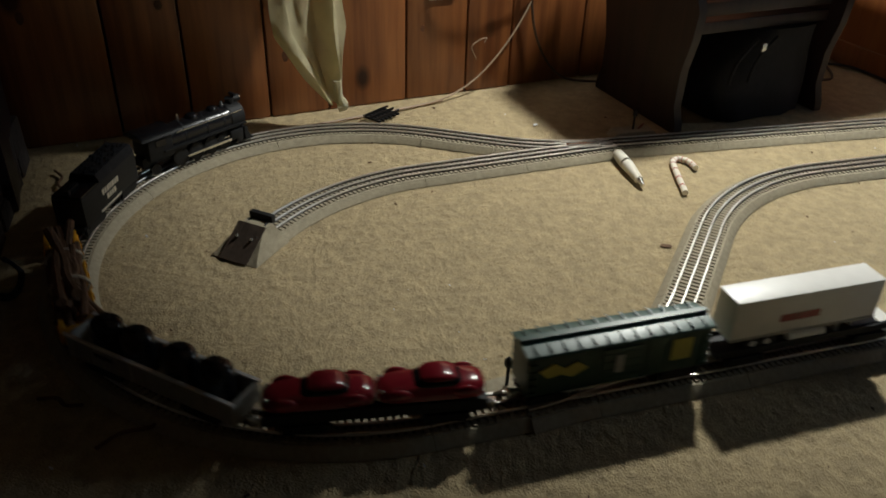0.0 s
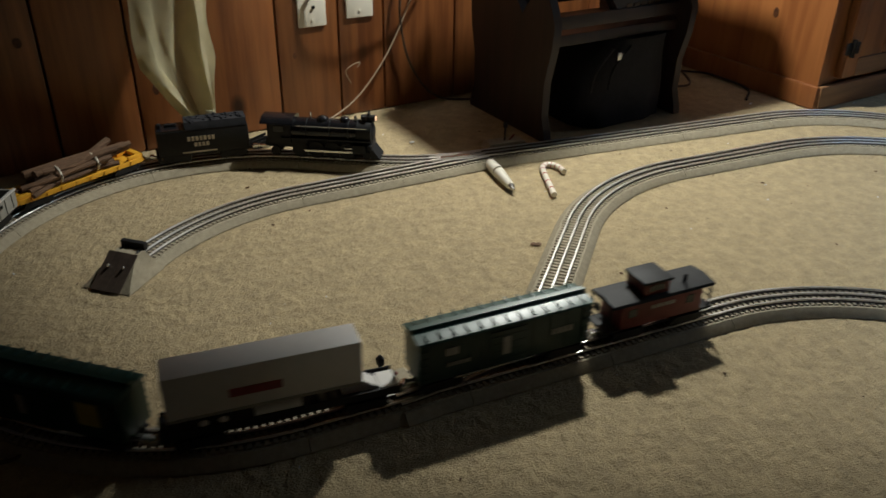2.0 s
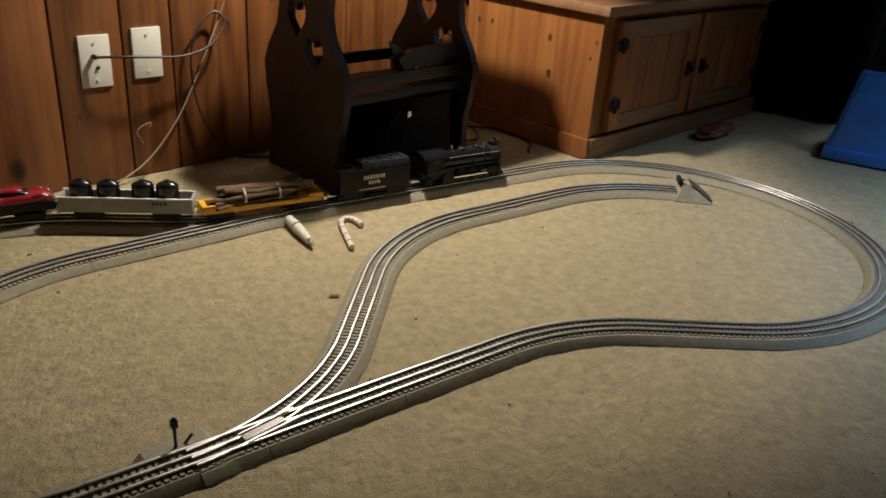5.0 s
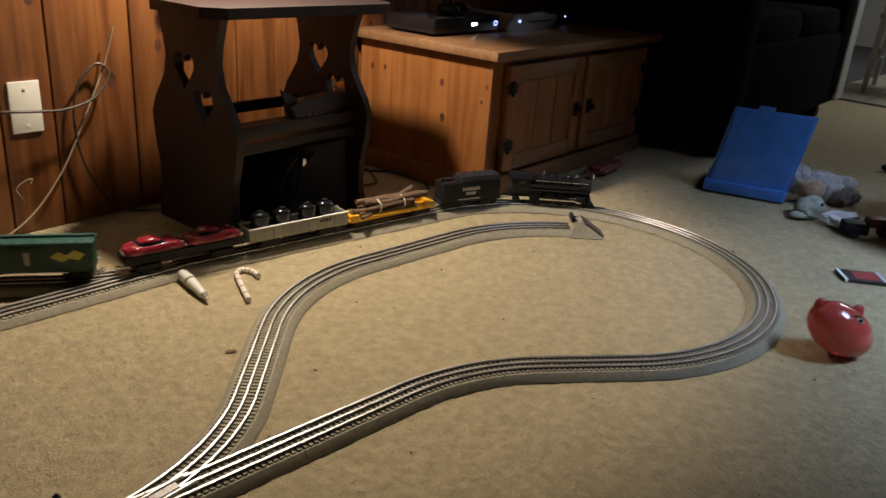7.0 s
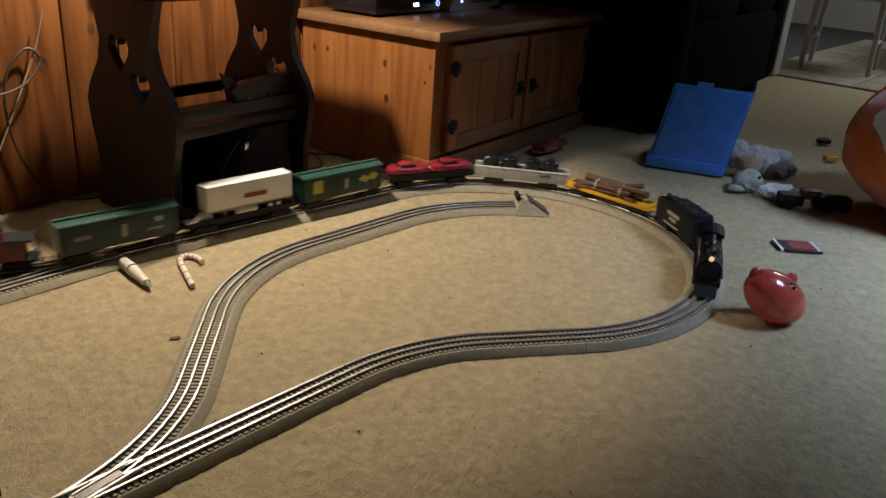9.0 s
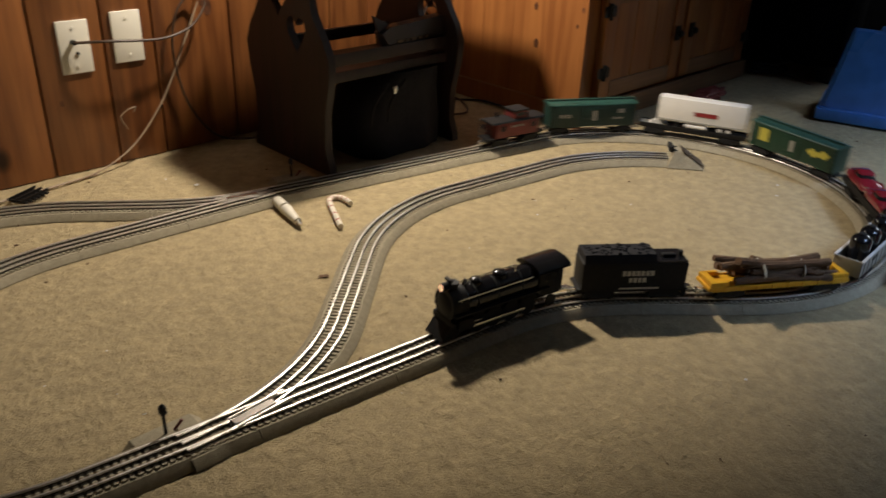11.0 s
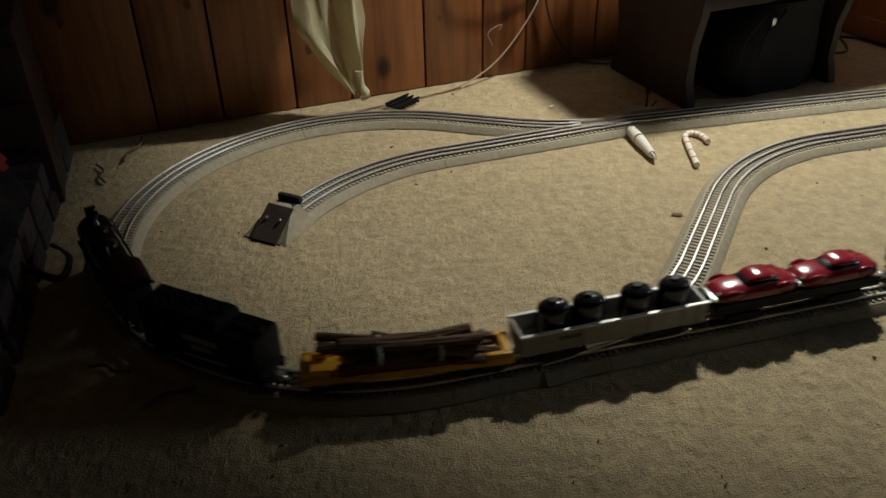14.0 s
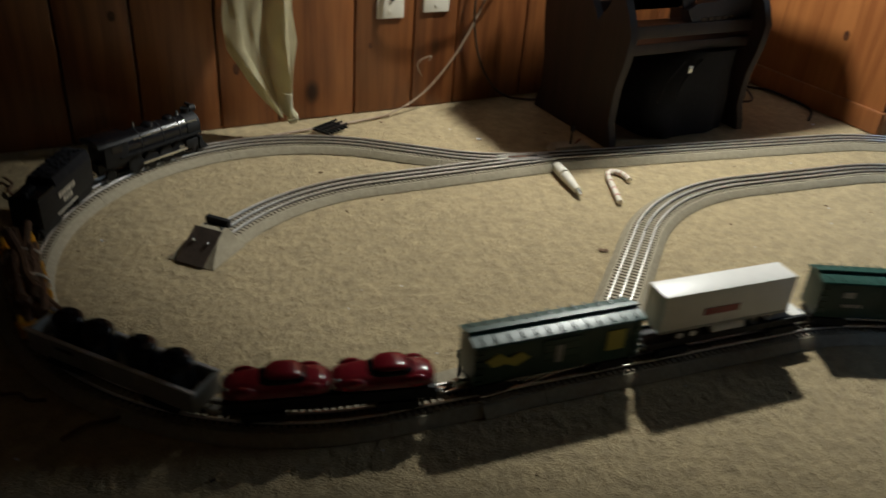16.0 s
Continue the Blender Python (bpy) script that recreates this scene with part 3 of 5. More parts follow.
def build_cabinet():
    root = thing("tv_cabinet", "rustic pine cabinet with iron hinges and plank doors", "cabinet", wall_pose(1.085, 0.03))
    D, Wd, H = 0.515, 0.99, 0.405
    part("body", box(B(), (Wd / 2, -D / 2, H / 2 + 0.005), (Wd - 0.012, D - 0.012, H - 0.012)), PINE_CAB, root)
    for k, w in enumerate((0.13, 0.125, 0.128, 0.132)):
        y0 = -sum((0.13, 0.125, 0.128, 0.132)[:k])
        part("side_plank", box(B(), (0.003, y0 - w / 2, H / 2 + 0.01), (0.018, w - 0.0002, H - 0.02)), PINE_CAB, root)
    for y, z, r in ((-0.05, 0.325, 0.008), (-0.105, 0.328, 0.007), (-0.335, 0.318, 0.009), (-0.345, 0.215, 0.011), (-0.50, 0.33, 0.006), (-0.485, 0.285, 0.005)):
        bm = B()
        rod(bm, (-0.0062, y, z), (-0.0067, y, z), r, 14)
        bmesh.ops.scale(bm, vec=(1, 0.8, 1.25), verts=bm.verts, space=Matrix.Translation((0, -y, -z)))
        part("knot", bm, KNOT, root)
    part("base_trim", box(B(), (-0.008, -D / 2 - 0.004, 0.03), (0.018, D + 0.01, 0.06), 0.006), PINE_CAB, root)
    part("base_trim", box(B(), (Wd / 2, -D - 0.006, 0.03), (Wd + 0.01, 0.018, 0.06), 0.006), PINE_TOP, root)
    part("cabinet_top", box(B(), (Wd / 2, -D / 2 - 0.005, H + 0.016), (Wd + 0.06, D + 0.05, 0.028), 0.007), PINE_TOP, root)
    for i in range(2):
        x0 = 0.055 + i * 0.445
        door = part("door", box(B(), (x0 + 0.215, -D - 0.004, 0.232), (0.425, 0.018, 0.315), 0.004), PINE_CAB, root)
        for s in (0, 1):
            part("stile", box(B(), (x0 + 0.028 + s * 0.374, -D - 0.016, 0.232), (0.052, 0.010, 0.31), 0.003), PINE_CAB, door)
        for z in (0.10, 0.365):
            part("rail", box(B(), (x0 + 0.215, -D - 0.016, z), (0.32, 0.010, 0.048), 0.003), PINE_TOP, door)
        for k in range(3):
            part("panel_board", box(B(), (x0 + 0.108 + k * 0.107, -D - 0.012, 0.232), (0.104, 0.008, 0.22), 0.003), PINE_CAB, door)
        hx = x0 + (0.012 if i == 0 else 0.418)
        for z in (0.155, 0.325):
            bm = B()
            box(bm, (hx, -D - 0.024, z), (0.05, 0.006, 0.030), 0.002)
            rod(bm, (hx - 0.0, -D - 0.027, z - 0.022), (hx, -D - 0.027, z + 0.022), 0.006, 8)
            part("hinge", bm, IRON, door)
        px = x0 + (0.395 if i == 0 else 0.035)
        bm = B()
        box(bm, (px, -D - 0.024, 0.222), (0.028, 0.006, 0.045), 0.002)
        ball(bm, (px, -D - 0.036, 0.222), (0.011, 0.011, 0.011), 10, 6)
        part("pull", bm, IRON, door)
    # boxes on top
    zt = 0.436
    rec = thing("video_recorder", "black set-top box with a lit display", "set-top box", wall_pose(1.285, 0.19, zt))
    part("body", box(B(), (0, 0, 0.03), (0.33, 0.20, 0.046), 0.006), BLACK_GLOSS, rec)
    part("display", box(B(), (0.03, -0.101, 0.03), (0.022, 0.003, 0.010)), LED_WHITE, rec)
    bm = B()
    for k in range(20):
        a, b2 = k * math.tau / 20, (k + 1) * math.tau / 20
        rod(bm, (0.145 + 0.008 * math.cos(a), -0.102, 0.03 + 0.008 * math.sin(a)), (0.145 + 0.008 * math.cos(b2), -0.102, 0.03 + 0.008 * math.sin(b2)), 0.0012, 6)
    part("ring_light", bm, LED_BLUE, rec)
    for x in (-0.14, 0.14):
        part("foot", rod(B(), (x, -0.07, 0.0), (x, -0.07, 0.008), 0.012, 10), BLACK, rec)
    pad = thing("game_controller", "black game controller lying on the set-top box", "controller", wall_pose(1.30, 0.19, zt + 0.053, 20))
    bm = B()
    ball(bm, (0, 0, 0.016), (0.055, 0.032, 0.016))
    for s in (-1, 1):
        ball(bm, (s * 0.05, -0.025, 0.018), (0.022, 0.035, 0.017))
    part("shell", bm, BLACK, pad)
    for s in (-1, 1):
        part("stick", rod(B(), (s * 0.025, 0, 0.028), (s * 0.025, 0, 0.042), 0.007, 10), BLACK, pad)
    con = thing("game_console", "silver-grey game console with a sloped front", "console", wall_pose(1.66, 0.18, zt))
    part("body", prism(B(), [(-0.16, 0.0), (0.16, 0.0), (0.155, 0.045), (-0.11, 0.052), (-0.145, 0.03)], 0.22), SILVER, con)
    part("lid", box(B(), (0.02, 0, 0.054), (0.22, 0.18, 0.010), 0.003), BLACK_GLOSS, con)
    part("slot", box(B(), (0.04, -0.1115, 0.028), (0.14, 0.003, 0.005)), BLACK, con)
    part("power_light", box(B(), (-0.09, -0.112, 0.03), (0.008, 0.003, 0.008)), LED_BLUE, con)
    rem = thing("router", "small black box with a blue light", "router", wall_pose(1.95, 0.17, zt))
    part("body", box(B(), (0, 0, 0.025), (0.12, 0.14, 0.05), 0.006), BLACK, rem)
    part("light", box(B(), (0.0, -0.0715, 0.03), (0.006, 0.003, 0.006)), LED_BLUE, rem)


build_cabinet()


# Sofa shape made up to fill a corner too dark to read.
def build_dark_corner():
    root = thing("sofa", "near-black sofa-shaped block standing in for the dark corner", "sofa", wall_pose(2.90, 0.04))
    part("base", box(B(), (0, -0.42, 0.24), (1.62, 0.80, 0.36), 0.04), CORNER_DARK, root)
    part("backrest", box(B(), (0, -0.14, 0.62), (1.6, 0.26, 0.70), 0.07), CORNER_DARK, root)
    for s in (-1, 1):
        part("armrest", box(B(), (s * 0.78, -0.42, 0.36), (0.2, 0.82, 0.60), 0.06), CORNER_DARK, root)
        part("seat_cushion", box(B(), (s * 0.34, -0.50, 0.46), (0.66, 0.62, 0.14), 0.05), CORNER_DARK, root)
    for x in (-0.74, 0.74):
        for y in (-0.75, -0.1):
            part("foot", box(B(), (x, y, 0.03), (0.06, 0.06, 0.06)), BLACK, root)
    resize(root, 0.88, 1.0, 1.0)


build_dark_corner()


def build_wall_plates():
    for u, z, cable in ((-0.087, 0.289, True), (0.035, 0.298, False)):
        p = thing("wall_plate", "ivory plastic cable wall plate on the panelling" if cable else "blank ivory plastic wall plate on the panelling", "wall plate", wall_pose(u, 0.0, z), group="wall plates")
        part("plate", box(B(), (0, -0.003, 0), (0.070, 0.006, 0.117), 0.0025), PLATE, p)
        for dz in (-0.042, 0.042):
            part("screw", rod(B(), (0, -0.0055, dz), (0, -0.0078, dz), 0.0032, 10), PLATE, p)
        if cable:
            part("socket", rod(B(), (-0.004, -0.006, 0.012), (-0.004, -0.018, 0.012), 0.0055, 10), IRON, p)
            part("socket", rod(B(), (0.003, -0.006, -0.014), (0.003, -0.009, -0.014), 0.004, 10), IRON, p)
    c = thing("coaxial_cable", "brown coaxial cable looping along the panelling", "cable")
    pts = [by_wall(u, d, z) for u, d, z in ((-0.091, 0.018, 0.301), (-0.03, 0.045, 0.302), (0.04, 0.05, 0.296), (0.11, 0.045, 0.293), (0.18, 0.04, 0.312), (0.225, 0.03, 0.36), (0.20, 0.02, 0.385), (0.15, 0.02, 0.335), (0.135, 0.02, 0.24), (0.16, 0.02, 0.12), (0.22, 0.03, 0.03), (0.30, 0.05, 0.006), (0.42, 0.07, 0.006))]
    part("sheath", tube(B(), smooth_line(pts), 0.0032), CORD_BROWN, c)
    c = thing("lamp_cord", "thin pale cord running down the panelling to the carpet", "cable")
    pts = [by_wall(u, d, z) for u, d, z in ((0.245, 0.03, 0.47), (0.22, 0.02, 0.38), (0.16, 0.02, 0.26), (0.10, 0.02, 0.15), (0.03, 0.02, 0.065), (-0.04, 0.03, 0.022), (-0.12, 0.05, 0.006), (-0.20, 0.06, 0.004))]
    part("sheath", tube(B(), smooth_line(pts), 0.0022), CORD_PALE, c)
    c = thing("loose_twine", "curled end of pale twine against the panelling", "twine")
    pts = [by_wall(u, d, z) for u, d, z in ((0.0, 0.015, 0.085), (-0.012, 0.012, 0.115), (0.008, 0.012, 0.130), (0.026, 0.012, 0.133), (0.02, 0.012, 0.122))]
    part("strand", tube(B(), smooth_line(pts), 0.0011, 6), CORD_PALE, c)
    # tangle between table and cabinet
    for k, (mat, pts) in enumerate((
            (CORD_WHITE, ((0.86, 0.06, 0.56), (0.90, 0.05, 0.50), (0.95, 0.05, 0.47), (0.99, 0.05, 0.43))),
            (CORD_BROWN, ((0.90, 0.04, 0.40), (0.97, 0.05, 0.33), (0.93, 0.05, 0.24), (1.0, 0.06, 0.17), (0.95, 0.10, 0.05), (1.0, 0.16, 0.008), (0.93, 0.25, 0.006), (0.85, 0.22, 0.006))),
            (BLACK, ((0.99, 0.04, 0.38), (0.92, 0.04, 0.30), (0.99, 0.05, 0.22), (0.93, 0.07, 0.12), (0.97, 0.12, 0.02), (1.06, 0.2, 0.006), (1.05, 0.35, 0.006), (0.97, 0.42, 0.006))),
            (CORD_WHITE, ((1.03, 0.03, 0.2), (0.99, 0.05, 0.17), (0.95, 0.04, 0.13), (1.0, 0.05, 0.09))),
            (CORD_BROWN, ((1.04, 0.03, 0.33), (0.98, 0.04, 0.29), (1.02, 0.05, 0.25), (0.96, 0.05, 0.19))))):
        c = thing("power_cord", "tangled power cord hanging beside the cabinet", "cable", group="cords by the cabinet")
        part("sheath", tube(B(), smooth_line([by_wall(*p) for p in pts]), 0.0034), mat, c)


build_wall_plates()


def build_cloth():
    """A cream cloth hanging in folds to a twisted corner."""
    root = thing("hanging_cloth", "cream cotton cloth hanging in folds before the panelling", "cloth", wall_pose(-0.40, 0.10, 0, 20))
    bm = B()
    rows, cols = 46, 30
    grid = []
    for i in range(rows + 1):
        f = i / rows
        z = 0.60 - f * 0.545
        if z > 0.22:
            left, right = -0.116 + 0.01 * (0.60 - z), 0.085 - 0.02 * (0.60 - z) / 0.4 - 0.006 * math.sin(z * 30)
        else:
            g = (0.22 - z) / 0.165
            left, right = -0.112 + 0.117 * g ** 1.1, 0.066 - 0.038 * g ** 1.2
        row = []
        for j in range(cols + 1):
            s = j / cols
            x = left + (right - left) * s
            fold = 0.012 * math.sin(s * 9 + z * 3) + 0.008 * math.sin(s * 21 - z * 7) + 0.020 * math.exp(-((s - 0.72) / 0.07) ** 2)
            fold *= 0.35 + 0.45 * min(1, f * 1.6)
            row.append(bm.verts.new((x + 0.003 * math.sin(z * 40 + j), -fold + 0.03 * (1 - f), z)))
        grid.append(row)
    for i in range(rows):
        for j in range(cols):
            bm.faces.new((grid[i][j], grid[i + 1][j], grid[i + 1][j + 1], grid[i][j + 1]))
    bmesh.ops.solidify(bm, geom=list(bm.faces), thickness=0.0025)
    ob = part("hanging_cloth_sheet", bm, CLOTH, root)
    ob.name = "sheet"
    for p in ob.data.polygons:
        p.use_smooth = True
    part("twisted_tail", tube(B(), smooth_line([(0.02, -0.015, 0.11), (0.026, -0.012, 0.07), (0.034, -0.02, 0.050), (0.022, -0.012, 0.045)]), 0.010), CLOTH, root)


build_cloth()

# ---- track ----
R = 0.457
RAIL_TOP = 0.0205
CIRCLES = [((-0.508, 0.157), -1, 0.449), ((0.113, 0.835), 1, R), ((0.813, -0.151), -1, R), ((0.118, -0.771), 1, R)]


def belt(circles):
    """Straights and arcs that run tangent from circle to circle; +1 turns left, -1 right."""
    n, lines, out = len(circles), [], []
    for i in range(n):
        (c1, o1, r1), (c2, o2, r2) = circles[i], circles[(i + 1) % n]
        dx, dy = c2[0] - c1[0], c2[1] - c1[1]
        h = math.atan2(dy, dx) + o1 * math.asin((r1 + r2) / math.hypot(dx, dy))
        s, c = math.sin(h), -math.cos(h)
        lines.append((Vector((c1[0] + s * o1 * r1, c1[1] + c * o1 * r1)), Vector((c2[0] + s * o2 * r2, c2[1] + c * o2 * r2)), h))
    for i in range(n):
        p1, p2, h = lines[i]
        out.append((p1, h, (p2 - p1).length, 0))
        (_, o, r), h2 = circles[(i + 1) % n], lines[(i + 1) % n][2]
        out.append((p2, h, r * (((h2 - h) * o) % math.tau), o * R / r))
    return out


def chain(x, y, heading, moves):
    """Straights (length, 0) and arcs (degrees, turn) laid end to end."""
    out, p, h = [], Vector((x, y)), radians(heading)
    for amount, turn in moves:
        length = amount if not turn else R * radians(amount)
        out.append((p.copy(), h, length, turn))
        p, h = along([out[-1]], length)
    return out


def along(segments, s):
    for p, h, length, turn in segments:
        if s <= length or (p, h, length, turn) == segments[-1]:
            if not turn:
                return p + Vector((math.cos(h), math.sin(h))) * s, h
            a = h + turn * s / R
            return p + Vector((math.sin(a) - math.sin(h), math.cos(h) - math.cos(a))) * (R / turn), a
        s -= length


MAIN = belt(CIRCLES)
LAP = sum(g[2] for g in MAIN)
SPUR_NEAR = chain(-0.400, -0.3005, 0, [(46, 1), (0.245, 0), (48.5, -1), (0.29, 0), (43.5, -1)])
SPUR_FAR = chain(0.10, 0.373, 181.5, [(0.43, 0), (45.0, 1)])


def track_section(segments, s0, s1, low, label):
    n = max(2, int((s1 - s0) / 0.018))
    stations = [along(segments, s0 + (s1 - s0) * k / n) for k in range(n + 1)]
    root = thing("track_section", label, "toy track", group="track sections")

    def sweep(profile, closed=True):
        bm = B()
        rings = []
        for p, h in stations:
            nx, ny = -math.sin(h), math.cos(h)
            rings.append([bm.verts.new((p.x + nx * o, p.y + ny * o, z)) for o, z in profile])
        m = len(profile)
        for a, b in zip(rings, rings[1:]):
            for k in range(m if closed else m - 1):
                bm.faces.new((a[k], b[k], b[(k + 1) % m], a[(k + 1) % m]))
        bm.faces.new(rings[0])
        bm.faces.new(rings[-1][::-1])
        bmesh.ops.recalc_face_normals(bm, faces=bm.faces)
        return bm

    z = 0.0128 - low
    part("roadbed", sweep([(-0.0420, 0), (-0.0410, 0.002), (-0.0300, z), (0.0300, z), (0.0410, 0.002), (0.0420, 0)]), BALLAST, root)
    for o in (-0.0172, 0, 0.0172):
        zt = RAIL_TOP - low * 0.4
        ob = part("rail", sweep([(o - 0.0022, z), (o - 0.0008, z + 0.0025), (o - 0.0021, zt - 0.0024), (o - 0.0021, zt - 0.0012), (o - 0.0014, zt - 0.0003), (o, zt), (o + 0.0014, zt - 0.0003), (o + 0.0021, zt - 0.0012), (o + 0.0021, zt - 0.0024), (o + 0.0008, z + 0.0025), (o + 0.0022, z)]), RAIL, root)
        # Faces below the rail head take the darkened steel as painted shade.
        ob.data.materials.append(RAIL_WEB_SHADE)
        for p in ob.data.polygons:
            if min(ob.data.vertices[v].co.z for v in p.vertices) < zt - 0.0025:
                p.material_index = 1
    verts, faces = [], []
    count = int((s1 - s0) / 0.0098)
    rnd = random.Random(int(s0 * 1000))
    for k in range(count):
        p, h = along(segments, s0 + (k + 0.5) * (s1 - s0) / count)
        t, nn = Vector((math.cos(h), math.sin(h))), Vector((-math.sin(h), math.cos(h)))
        w, l = 0.0031, 0.0262 + rnd.uniform(-0.0006, 0.0006)
        i = len(verts)
        for zz, g in ((z - 0.001, 1.0), (z + 0.0024, 0.92)):
            for a, b in ((-1, -1), (1, -1), (1, 1), (-1, 1)):
                q = p + t * (a * w * g) + nn * (b * l)
                verts.append((q.x, q.y, zz))
        faces += [(i + 4, i + 5, i + 6, i + 7)] + [(i + a, i + (a + 1) % 4, i + 4 + (a + 1) % 4, i + 4 + a) for a in range(4)]
    me = bpy.data.meshes.new("tie_strip")
    me.from_pydata(verts, [], faces)
    me.materials.append(TIE)
    ob = tagged(new("tie_strip", me), kind="stuff")
    ob.parent = root


def lay(segments, low, label):
    s = 0.0
    for p, h, length, turn in segments:
        n = max(1, round(length / (0.254 if not turn else R * math.pi / 4)))
        for k in range(n):
            track_section(segments, s + k * length / n + 0.0004, s + (k + 1) * length / n - 0.0004, low, label)
        s += length


lay(MAIN, 0.0, "three-rail toy train track on grey moulded roadbed")
lay(SPUR_NEAR, 0.0009, "siding of three-rail toy track on grey roadbed")
lay(SPUR_FAR, 0.0009, "siding of three-rail toy track on grey roadbed")


def build_switch(place, turn, flip):
    root = thing("switch_machine", "black switch lever and lantern beside the toy track", "track switch", pose(*place, 0, 0, 0, turn), group="track switches")
    part("housing", prism(B(), [(-0.055, 0), (0.055, 0), (0.042, 0.013), (-0.042, 0.013)], 0.034), BALLAST, root)
    part("post", rod(B(), (0, 0.0, 0.012), (0, 0.0, 0.046), 0.0024, 8), BLACK, root)
    bm = B()
    box(bm, (0, 0, 0.050), (0.009, 0.009, 0.012), 0.002)
    rod(bm, (0, 0, 0.056), (0, 0, 0.060), 0.004, 8, 0.001)
    part("lantern", bm, BLACK, root)
    part("lever", rod(B(), (0.012, 0, 0.012), (0.022, -0.004, 0.026), 0.0022, 8), RED_CABOOSE, root)


build_switch((-0.405, -0.262), 4, 1)
build_switch((0.186, 0.437), -4, 1)


def build_frogs():
    for x, y, turn in ((-0.295, -0.300, 8), (0.03, 0.382, 172)):
        root = thing("switch_points", "bright metal switch frog and guard rails in the track", "track switch", pose(x, y, 0.016, 0, 0, turn), group="switch points")
        part("frog", prism(B(), [(-0.04, 0), (0.035, 0), (0.03, 0.0058), (-0.035, 0.0058)], 0.012), CHROME, root)
        for s in (-1, 1):
            part("guard_rail", box(B(), (0.01, s * 0.011, 0.003), (0.09, 0.0022, 0.006)), RAIL, root)


build_frogs()


def build_bumper(segments):
    length = sum(g[2] for g in segments)
    p, h = along(segments, length)
    root = thing("track_bumper", "grey earth-mound track bumper with a black stop beam", "track bumper", pose(p.x, p.y, 0, 0, 0, math.degrees(h)), group="track bumpers")
    bm = B()
    lo = [(-0.005, -0.045, 0), (0.088, -0.045, 0), (0.088, 0.045, 0), (-0.005, 0.045, 0)]
    hi = [(0.012, -0.024, 0.038), (0.030, -0.020, 0.038), (0.030, 0.020, 0.038), (0.012, 0.024, 0.038)]
    a, b = [bm.verts.new(v) for v in lo], [bm.verts.new(v) for v in hi]
    bm.faces.new(a[::-1])
    bm.faces.new(b)
    for k in range(4):
        bm.faces.new((a[k], a[(k + 1) % 4], b[(k + 1) % 4], b[k]))
    bmesh.ops.subdivide_edges(bm, edges=list(bm.edges), cuts=4, use_grid_fill=True)
    for v in bm.verts:
        if v.co.z > 0.002:
            v.co += Vector((noise.noise(v.co * 60), noise.noise(v.co * 60 + Vector((9, 0, 0))), noise.noise(v.co * 60 + Vector((0, 9, 0))))) * 0.003
    part("mound", bm, BALLAST, root)
    # Four dark brown slats cover the sloping end face.
    for k in range(4):
        y = (k - 1.5) * 0.0135
        part("timber", prism(B(), [(0.031, 0.0395), (0.090, 0.001), (0.0915, 0.0022), (0.032, 0.0412)], 0.0133, Matrix.Translation((0, y, 0))), SLAT_BROWN, root)
    part("stop_beam", box(B(), (0.004, 0, 0.042), (0.010, 0.046, 0.014), 0.002), BLACK, root)
    for s in (-1, 1):
        part("brace", rod(B(), (0.01, s * 0.016, 0.04), (0.05, s * 0.02, 0.028), 0.0022, 6), BLACK, root)
        part("bolt", ball(B(), (0.056, s * 0.014, 0.0275), (0.003, 0.003, 0.003), 8, 6), CHROME, root)


build_bumper(SPUR_NEAR)
build_bumper(SPUR_FAR)

# ---- train ----


def couplers(root, length, z=0.012):
    for s in (-1, 1):
        bm = B()
        box(bm, (s * (length / 2 - 0.006), 0, z), (0.022, 0.007, 0.005), 0.001)
        box(bm, (s * (length / 2 + 0.007), 0.002, z), (0.010, 0.012, 0.010), 0.002)
        part("coupler", bm, CHROME, root, "bright metal knuckle coupler")


def trucks(root, places, r=0.0105):
    for x in places:
        t = part("truck", box(B(), (x, 0, 0.013), (0.050, 0.030, 0.010), 0.002), BLACK, root)
        for s in (-1, 1):
            part("side_frame", prism(B(), [(x - 0.030, 0.009), (x - 0.018, 0.006), (x + 0.018, 0.006), (x + 0.030, 0.009), (x + 0.024, 0.018), (x - 0.024, 0.018)], 0.004, Matrix.Translation((0, s * 0.022, 0))), BLACK, t)
        for dx in (-0.019, 0.019):
            bm = B()
            for s in (-1, 1):
                rod(bm, (x + dx, s * 0.0150, r), (x + dx, s * 0.0185, r), r, 16)
            rod(bm, (x + dx, -0.016, r), (x + dx, 0.016, r), 0.002, 6)
            part("wheel_set", bm, IRON, t)


def bars(root, y, rows, mat, name="lettering_bar"):
    """Lettering too small to read: short bars on the side at y."""
    for x0, z, count, pitch, w, h in rows:
        for s in (-1, 1):
            for k in range(count):
                part(name, box(B(), (x0 + (k - (count - 1) / 2) * pitch, s * y, z), (w, 0.0012, h)), mat, root)


